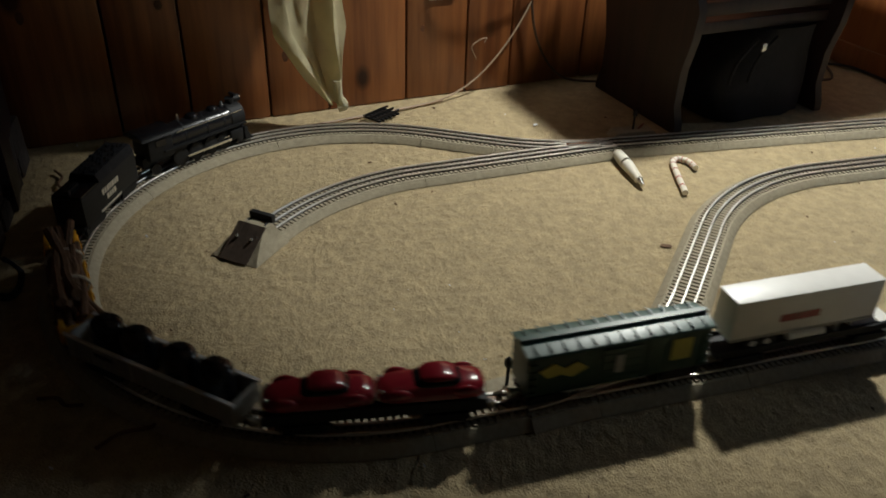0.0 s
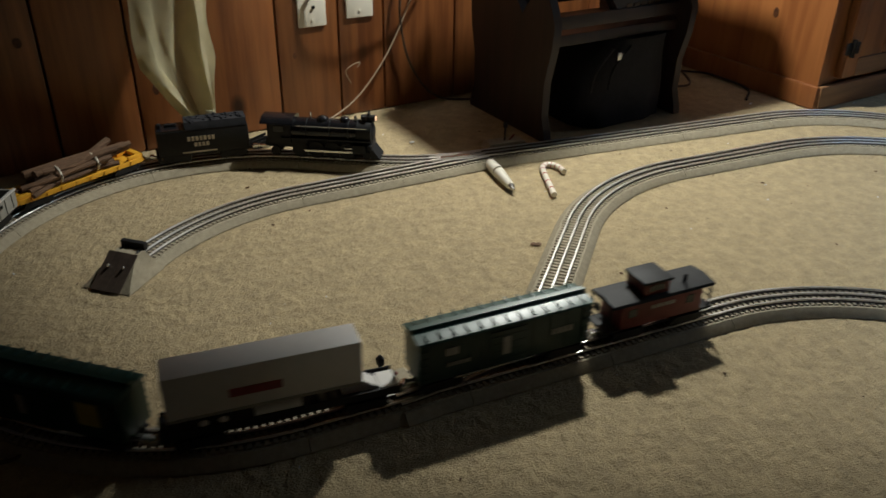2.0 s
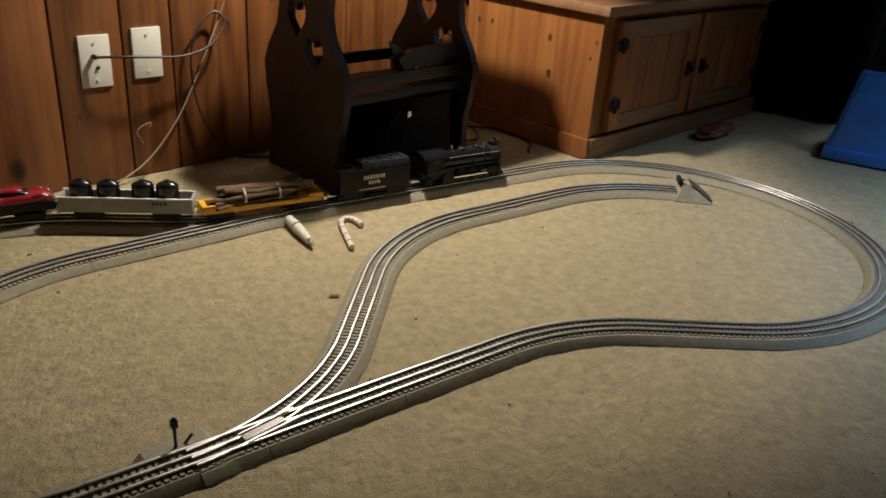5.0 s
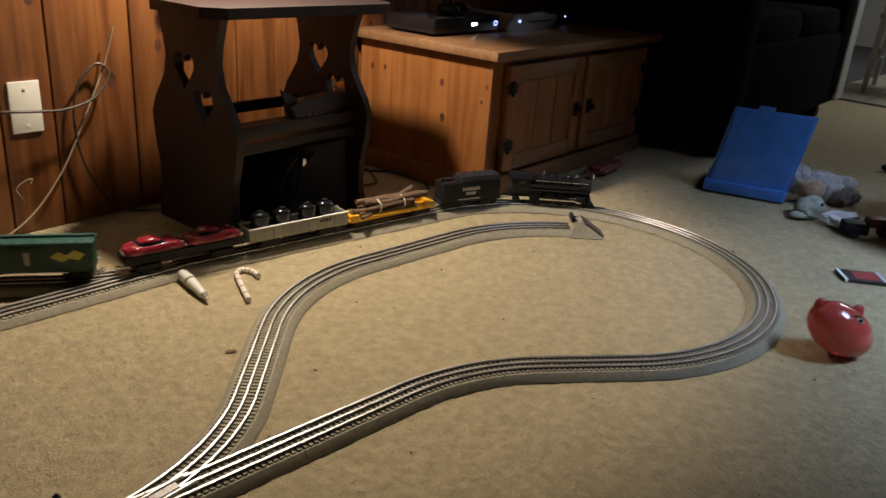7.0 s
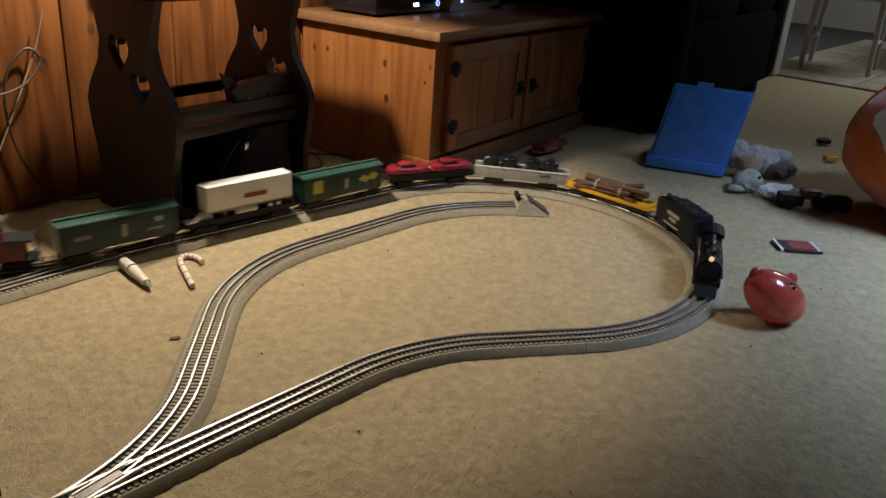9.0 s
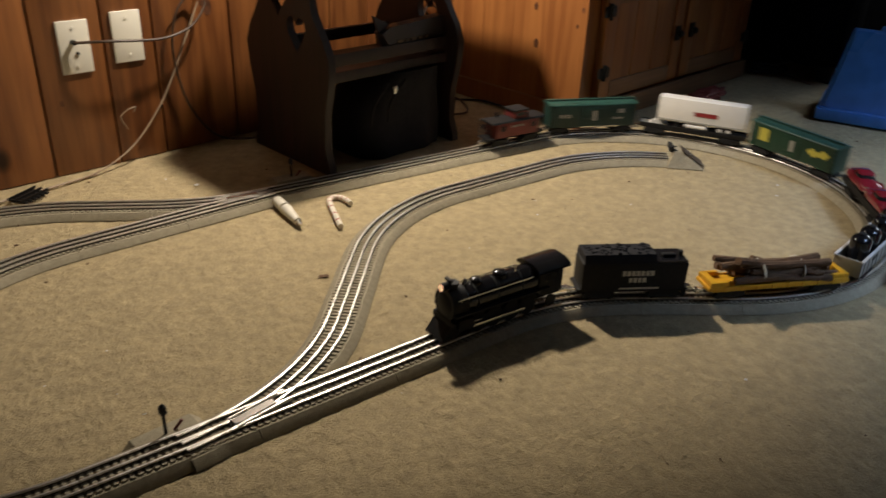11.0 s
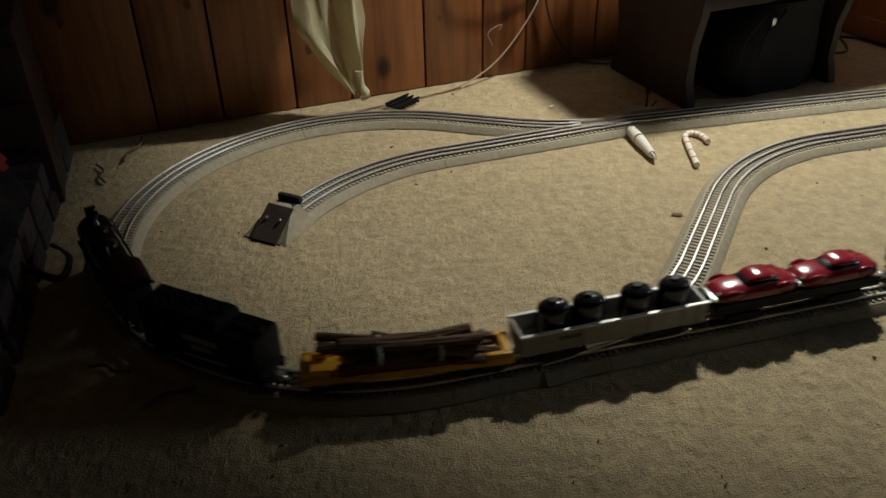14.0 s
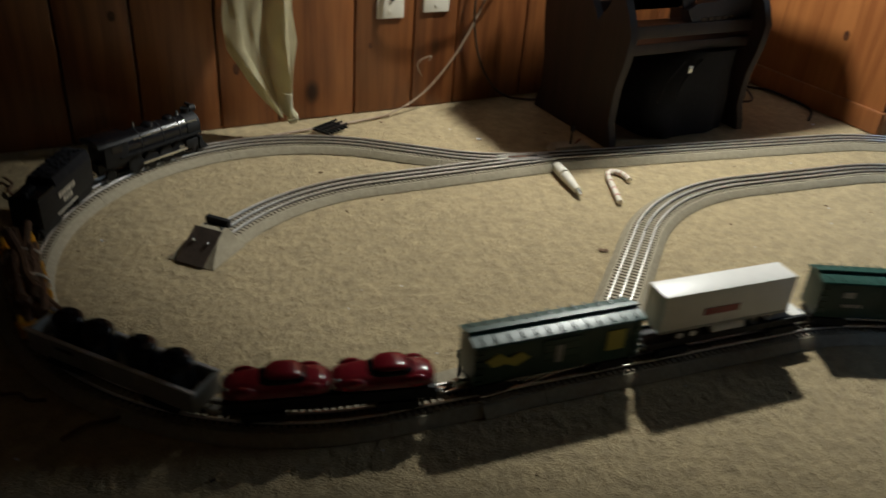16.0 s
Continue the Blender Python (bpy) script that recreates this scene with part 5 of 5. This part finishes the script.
def build_small_things():
    pen = thing("bottle_ornament", "small white bottle-shaped ornament lying on the carpet", "ornament", pose(0.081, 0.268, 0.010, 0, 0, -98))
    bm = B()
    rod(bm, (-0.062, 0, 0.002), (-0.02, 0, 0.002), 0.0115, 14, 0.013)
    ball(bm, (-0.062, 0, 0.002), (0.008, 0.0115, 0.0115), 12, 8)
    part("head", bm, PLATE, pen)
    part("collar", rod(B(), (-0.021, 0, 0.002), (-0.014, 0, 0.002), 0.0105, 14), CHROME, pen)
    part("body", rod(B(), (-0.014, 0, 0.002), (0.052, 0, 0.0), 0.0125, 14, 0.008), PLATE, pen)
    part("tip", rod(B(), (0.052, 0, 0.0), (0.072, 0, -0.001), 0.0065, 12, 0.003), CHROME, pen)
    cane = thing("candy_cane", "white candy cane with faint red stripes on the carpet", "candy cane")
    pts = smooth_line([(0.137, 0.152, 0.006), (0.155, 0.198, 0.006), (0.175, 0.248, 0.006), (0.190, 0.279, 0.006), (0.207, 0.288, 0.006), (0.220, 0.276, 0.006), (0.222, 0.255, 0.006), (0.219, 0.240, 0.006)], 6)
    part("stick", tube(B(), pts, 0.0062, 10), CANDY, cane)
    for i in range(3, len(pts) - 2, 4):
        part("stripe", tube(B(), [pts[i], pts[i] + (pts[i + 1] - pts[i]) * 0.45], 0.0065, 10), CANDY_RED, cane)
    stain = thing("carpet_lint", "small dark brown lint clump on the carpet", "lint", Matrix.Diagonal((0.8, 0.8, 0.5, 1)))
    bm = B()
    for k in range(5):
        ball(bm, (0.006 * math.cos(k * 2.2), 0.005 * math.sin(k * 1.7), 0.0012), (0.007, 0.005, 0.002), 8, 5)
    part("clump", bm, BARK, stain)
    bit = thing("paper_scrap", "tiny white paper scrap on the carpet", "paper scrap", pose(-0.004, 0.537, 0.002, 0, 0, 20), group="scraps")
    part("scrap", box(B(), (0, 0, 0.001), (0.010, 0.006, 0.002)), WHITE_CLOTH, bit)
    for x, y, a in ((0.93, 0.42, 40), (2.41, -0.437, 10)):
        copy_thing(bit, pose(x, y, 0.002, 0, 0, a))
    # short loose track piece leaning by the wall
    old = thing("loose_rail_piece", "short dark loose track piece lying by the panelling", "toy track", wall_pose(-0.27, 0.09, 0.004, 28))
    for k in range(6):
        part("tie", box(B(), (-0.03 + k * 0.012, 0, 0.004), (0.005, 0.05, 0.005)), BLACK, old)
    for y in (-0.017, 0, 0.017):
        part("rail", box(B(), (0, y, 0.009), (0.08, 0.003, 0.005)), IRON, old)
    ribbon = thing("carpet_edge_strand", "pale frayed carpet strand along the panelling", "strand")
    part("strand", tube(B(), smooth_line([by_wall(u, d, 0.004) for u, d in ((-0.55, 0.09), (-0.42, 0.085), (-0.33, 0.075), (-0.2, 0.06), (-0.1, 0.045))]), 0.003, 6), CORD_PALE, ribbon)

    # blue case leaning back
    case = thing("blue_case", "translucent blue plastic case standing open on the carpet", "plastic case", pose(1.812, -0.140, 0, 0, 0, -69))
    tilt = Matrix.Rotation(radians(-9), 4, "X")
    w, h = 0.25, 0.275
    def leaf(bm):
        for v in bm.verts:
            v.co.x += 0.17 * v.co.z
        bmesh.ops.transform(bm, matrix=tilt, verts=bm.verts)
        return bm
    part("lid", leaf(box(B(), (0, 0, h / 2 + 0.004), (w, 0.012, h), 0.004)), BLUE, case)
    part("face_panel", leaf(box(B(), (0, -0.008, h / 2 + 0.016), (w - 0.02, 0.008, h - 0.04), 0.004)), BLUE, case)
    part("rim", leaf(box(B(), (0, -0.011, 0.018), (w, 0.018, 0.030), 0.004)), BLUE_EDGE, case)
    part("handle", leaf(box(B(), (-0.03, -0.002, h + 0.010), (0.05, 0.008, 0.014), 0.003)), BLUE_EDGE, case)
    part("latch", leaf(box(B(), (0.01, -0.022, 0.022), (0.032, 0.006, 0.022), 0.002)), BLUE_EDGE, case)
    back = B()
    box(back, (0, 0.10, 0.022), (w, 0.25, 0.036), 0.006)
    part("base_tray", back, BLUE, case)

    # translucent pink piggy bank, tipped over
    pig = thing("piggy_bank", "translucent red-pink plastic animal bank tipped over on the carpet", "piggy bank", pose(0.907, -0.745, 0.0, 0, 0, -42) @ Matrix.Scale(0.92, 4))
    part("body", ball(B(), (0, 0, 0.0618), (0.080, 0.056, 0.054), 30, 20, Matrix.Rotation(radians(33), 4, "Y")), PINK, pig)
    part("ear", ball(B(), (-0.052, 0.004, 0.1138), (0.017, 0.009, 0.019), 14, 10, Matrix.Rotation(radians(-28), 4, "Y")), PINK, pig)
    part("ear", ball(B(), (0.040, 0.020, 0.0918), (0.017, 0.009, 0.021), 14, 10, Matrix.Rotation(radians(24), 4, "Y")), PINK, pig)
    eye = part("eye", ball(B(), (0.014, -0.0366, 0.1008), (0.0085, 0.0045, 0.0065), 14, 8, Matrix.Rotation(radians(-40), 4, "X")), WHITE_CAR, pig)
    part("pupil", ball(B(), (0.014, -0.0396, 0.1028), (0.0055, 0.0035, 0.0048), 12, 8), BLACK_GLOSS, eye)
    part("brow", tube(B(), smooth_line([(0.0, -0.0324, 0.1099), (0.0065, -0.03, 0.1095), (0.013, -0.0285, 0.1077), (0.0195, -0.0289, 0.1041), (0.026, -0.0302, 0.0992)]), 0.0022), BLACK_GLOSS, pig)

    card = thing("game_case", "flat disc game case with a red and black cover", "disc case", pose(1.391, -0.646, 0.0, 0, 0, -52) @ Matrix.Diagonal((0.80, 0.72, 0.8, 1)))
    part("case", box(B(), (0, 0, 0.005), (0.135, 0.095, 0.009), 0.002), COVER_BLACK, card)
    part("cover_art", box(B(), (0.01, 0.0, 0.0102), (0.075, 0.07, 0.0012)), COVER_RED, card)
    part("spine", box(B(), (-0.062, 0, 0.0055), (0.010, 0.096, 0.0105), 0.001), WHITE_CAR, card)
    for k in range(6):
        part("stripe", box(B(), (0.058, -0.038 + k * 0.015, 0.0102), (0.012, 0.008, 0.0012)), WHITE_CAR, card)

    # soft toys
    bear = thing("plush_toy", "grey and tan plush animal slumped by the blue case", "plush toy", pose(1.975, -0.315, 0.0, 0, 0, -40) @ Matrix.Scale(0.9, 4), group="plush toys")
    for name, mat, c, s in (("body", PLUSH_GREY, (0, 0, 0.055), (0.085, 0.062, 0.055)), ("head", PLUSH_GREY, (-0.08, 0.02, 0.075), (0.052, 0.050, 0.055)), ("muzzle", PLUSH_TAN, (-0.055, -0.045, 0.055), (0.048, 0.034, 0.034)), ("leg", PLUSH_BROWN, (0.055, -0.05, 0.032), (0.045, 0.032, 0.032)), ("arm", PLUSH_GREY, (0.10, 0.01, 0.060), (0.045, 0.030, 0.035)), ("ear", PLUSH_GREY, (-0.09, 0.05, 0.115), (0.020, 0.012, 0.020)), ("leg", PLUSH_BROWN, (0.10, -0.02, 0.03), (0.05, 0.03, 0.03))):
        part(name, fuzz(ball(B(), c, s, 30, 20)), mat, bear)
    fish = thing("plush_toy", "grey-green plush turtle head down on the carpet", "plush toy", pose(1.775, -0.365, 0, 0, 0, -30), group="plush toys")
    part("body", fuzz(ball(B(), (0, 0, 0.030), (0.052, 0.040, 0.036), 30, 20)), PLUSH_GREEN, fish)
    part("fin", ball(B(), (-0.045, -0.01, 0.014), (0.030, 0.024, 0.012), 12, 8), PLUSH_GREEN, fish)
    for s in (-1, 1):
        part("eye", ball(B(), (0.010, s * 0.024 - 0.012, 0.052), (0.005, 0.005, 0.005), 8, 6), BLACK_GLOSS, fish)
    sock = thing("white_cloth", "crumpled white cloth on the carpet", "cloth", pose(1.775, -0.465, 0, 0, 0, -50))
    bm = B()
    bmesh.ops.create_icosphere(bm, subdivisions=4, radius=1.0)
    for v in bm.verts:
        n = noise.noise(v.co * 2.2) * 0.3 + noise.noise(v.co * 5) * 0.12
        v.co = Vector((v.co.x * 0.058 * (1 + n), v.co.y * 0.034 * (1 + n), max(0.0, 0.022 + v.co.z * 0.024 * (1 + n))))
    part("folds", bm, WHITE_CLOTH, sock)
    truck = thing("toy_truck", "black and dark red toy truck lying on the carpet", "toy truck", pose(1.765, -0.565, 0, 0, 0, -52))
    part("front_body", box(B(), (-0.065, 0, 0.025), (0.070, 0.045, 0.036), 0.007), BLACK, truck)
    part("rear_body", box(B(), (0.055, -0.006, 0.025), (0.105, 0.048, 0.038), 0.008), BLACK, truck)
    part("cab", box(B(), (-0.005, 0.01, 0.042), (0.055, 0.040, 0.030), 0.009), RED_CABOOSE, truck)
    for x in (-0.075, 0.035, 0.085):
        for s in (-1, 1):
            part("wheel", rod(B(), (x, s * 0.024, 0.016), (x, s * 0.032, 0.016), 0.016, 14), BLACK, truck)
    for x, y, mat, lab in ((2.66, -0.34, IRON, "dark"), (2.40, -0.44, YELLOW, "yellow")):
        br = thing("toy_brick", lab + " toy building brick on the carpet", "toy brick", pose(x, y, 0, 0, 0, -40), group="toy bricks")
        part("block", box(B(), (0, 0, 0.010), (0.050, 0.025, 0.018), 0.002), mat, br)
        for k in range(3):
            part("stud", rod(B(), (-0.016 + k * 0.016, 0, 0.019), (-0.016 + k * 0.016, 0, 0.023), 0.005, 10), mat, br)

    # orange bean bag
    bag = thing("bean_bag", "orange plush bean bag chair with a white cloth over it", "bean bag", pose(1.985, -0.885, 0.0, 0, 0, 20))
    bm = B()
    bmesh.ops.create_icosphere(bm, subdivisions=5, radius=1.0)
    for v in bm.verts:
        c = v.co.copy()
        n = 0.06 * noise.noise(c * 2.0) + 0.02 * noise.noise(c * 6)
        k = 1.0 - 0.12 * max(0, c.z)
        v.co = Vector((c.x * 0.315 * (k + n), c.y * 0.315 * (k + n), max(0.0, 0.215 + c.z * 0.25 * (1 + n))))
    ob = part("sack", bm, ORANGE, bag)
    for s in range(6):
        a = s * math.tau / 6 + 0.3
        pts = [(0.318 * math.cos(a) * math.cos(e) * (1 - 0.12 * max(0, math.sin(e))), 0.318 * math.sin(a) * math.cos(e) * (1 - 0.12 * max(0, math.sin(e))), 0.215 + 0.252 * math.sin(e)) for e in [radians(q) for q in range(-40, 86, 9)]]
        part("seam", tube(B(), pts, 0.004, 6), ORANGE, bag)
    bl = thing("throw_cloth", "white cloth bunched on the orange bean bag", "cloth", Matrix.Translation(Vector((1.985, -0.885, 0.215)) + Vector((-0.250, 0.095, 0.130))) @ Vector((-0.78, 0.28, 0.56)).to_track_quat("Z", "Y").to_matrix().to_4x4())
    bm = B()
    bmesh.ops.create_icosphere(bm, subdivisions=4, radius=1.0)
    for v in bm.verts:
        n = noise.noise(v.co * 2.5) * 0.3 + noise.noise(v.co * 6) * 0.1
        v.co = Vector((v.co.x * 0.11 * (1 + n), v.co.y * 0.13 * (1 + n), v.co.z * 0.05 * (1 + n) + 0.01))
    part("folds", bm, WHITE_CLOTH, bl)

    # things in the dark by the cabinet
    coil = thing("game_cable", "black cable coiled on the carpet beside the cabinet", "cable")
    c = by_wall(2.20, 0.60, 0.006)
    pts = [c + Vector(((0.07 + 0.012 * math.sin(k * 1.3)) * math.cos(k * 0.42), (0.05 + 0.01 * math.cos(k)) * math.sin(k * 0.42), 0.002 + 0.0009 * k)) for k in range(44)]
    part("coil", tube(B(), pts, 0.0065, 8), BLACK, coil)
    for u, d, a in ((2.28, 0.80, 30), (2.18, 0.72, 60)):
        st = thing("thin_stick", "thin pale stick on the carpet", "stick", wall_pose(u, d, 0.005, a), group="sticks")
        part("shaft", rod(B(), (-0.07, 0, 0), (0.07, 0, 0), 0.003, 8), CORD_PALE, st)
    rag = thing("dark_red_rag", "dark red rag crumpled at the cabinet's foot", "rag", wall_pose(1.66, 0.64, 0) @ Matrix.Scale(0.75, 4))
    bm = B()
    bmesh.ops.create_icosphere(bm, subdivisions=4, radius=1.0)
    for v in bm.verts:
        n = noise.noise(v.co * 2.5 + Vector((3, 0, 0))) * 0.35 + noise.noise(v.co * 6) * 0.12
        v.co = Vector((v.co.x * 0.13 * (1 + n), v.co.y * 0.05 * (1 + n), max(0, 0.025 + v.co.z * 0.03 * (1 + n))))
    part("folds", bm, RED_CABOOSE, rag)

    # things on and by the hearth
    red = thing("red_toy_bin", "bright red plastic toy hood on the hearth", "toy", pose(-1.20, 0.42, 0.095, 0, 0, -20))
    bm = B()
    prism(bm, [(-0.09, 0.0), (0.085, 0.0), (0.06, 0.05), (0.045, 0.10), (-0.02, 0.125), (-0.08, 0.11)], 0.10)
    part("hood", bm, RED_CLOTH, red)
    part("seat_pad", box(B(), (-0.02, 0, 0.128), (0.08, 0.09, 0.02), 0.008), BLACK, red)
    sack = thing("black_bag", "black bag slumped over the hearth edge", "bag", pose(-1.20, 0.17, 0.045, 0, 0, 8))
    bm = B()
    bmesh.ops.create_icosphere(bm, subdivisions=4, radius=1.0)
    for v in bm.verts:
        n = noise.noise(v.co * 2 + Vector((5, 0, 0))) * 0.22
        v.co = Vector((v.co.x * 0.13 * (1 + n), v.co.y * 0.17 * (1 + n), 0.09 + v.co.z * 0.09 * (1 + n)))
    part("folds", bm, BLACK_MATT, sack)
    part("strap", tube(B(), smooth_line([(0.10, -0.10, 0.04), (0.155, -0.06, -0.035), (0.175, 0.02, -0.05), (0.15, 0.08, -0.05)]), 0.006), BLACK_MATT, sack)
    for x, y, a, ln in ((-0.86, -0.20, 20, 0.10), (-0.93, 0.62, 70, 0.12), (-0.99, 0.52, 100, 0.09), (-0.95, -0.12, 150, 0.06)):
        tw = thing("twig", "dry brown twig on the carpet near the hearth", "twig", pose(x, y, 0.005, 0, 0, a), group="loose twigs")
        part("stem", tube(B(), smooth_line([(-ln / 2, 0, 0), (-ln / 6, 0.006, 0.001), (ln / 6, -0.004, 0), (ln / 2, 0.005, 0.002)]), 0.0026, 6), BARK, tw)
    crate = thing("dark_crate", "dark wooden crate against the panelling in the corner", "crate", wall_pose(-1.22, 0.16))
    part("box", box(B(), (0, 0, 0.17), (0.42, 0.24, 0.34), 0.01), DARK_WOOD, crate)
    for z in (0.07, 0.17, 0.27):
        part("slat", box(B(), (0, -0.125, z), (0.42, 0.014, 0.075), 0.003), DARK_WOOD, crate)


build_small_things()


def build_flecks():
    """Lint and crumbs scattered over the pile."""
    rnd = random.Random(11)
    for mat, count, label in ((BARK, 150, "dark lint flecks scattered over the carpet"), (WHITE_CLOTH, 60, "pale lint flecks scattered over the carpet")):
        bm = B()
        for k in range(count):
            x, y = rnd.uniform(-1.0, 1.9), rnd.uniform(-0.85, 0.7)
            r = rnd.uniform(0.0008, 0.0026)
            box(bm, (x, y, 0.0005), (r * rnd.uniform(1, 3), r, r * 0.8), 0, rnd.uniform(0, 3))
        tagged(part("carpet_lint_flecks", bm, mat), label, "lint", kind="stuff")


build_flecks()

# ---- what moves ----
# seconds and metres along the loop of the locomotive's front
FRONT = [(0.0, -0.390), (1.5, 0.027), (3.5, 0.573), (7.0, 1.621), (7.8, 1.956), (11.0, 3.423), (12.3, 3.993), (12.9, 4.246), (14.5, 4.827), (16.0, 5.238)]


def front_at(t):
    n = len(FRONT)
    slope = [(FRONT[i + 1][1] - FRONT[i][1]) / (FRONT[i + 1][0] - FRONT[i][0]) for i in range(n - 1)]
    tang = [slope[0]] + [2 * slope[i - 1] * slope[i] / (slope[i - 1] + slope[i]) for i in range(1, n - 1)] + [slope[-1]]
    for i in range(n - 1):
        t0, s0 = FRONT[i]
        t1, s1 = FRONT[i + 1]
        if t <= t1 or i == n - 2:
            w, u = t1 - t0, (t - t0) / (t1 - t0)
            return s0 * (2 * u ** 3 - 3 * u * u + 1) + tang[i] * w * (u ** 3 - 2 * u * u + u) + s1 * (3 * u * u - 2 * u ** 3) + tang[i + 1] * w * (u ** 3 - u * u)


def car_pose(s, reach):
    a, _ = along(MAIN, (s + reach) % LAP)
    b, _ = along(MAIN, (s - reach) % LAP)
    mid = (a + b) / 2
    d = a - b
    return Matrix.Translation((mid.x, mid.y, RAIL_TOP)) @ Matrix.Rotation(math.atan2(d.y, d.x), 4, "Z")


def motions():
    for ob, back, reach in TRAIN:
        walk(ob, [(t / 5, car_pose(front_at(t / 5) - back, reach)) for t in range(81)])


motions()
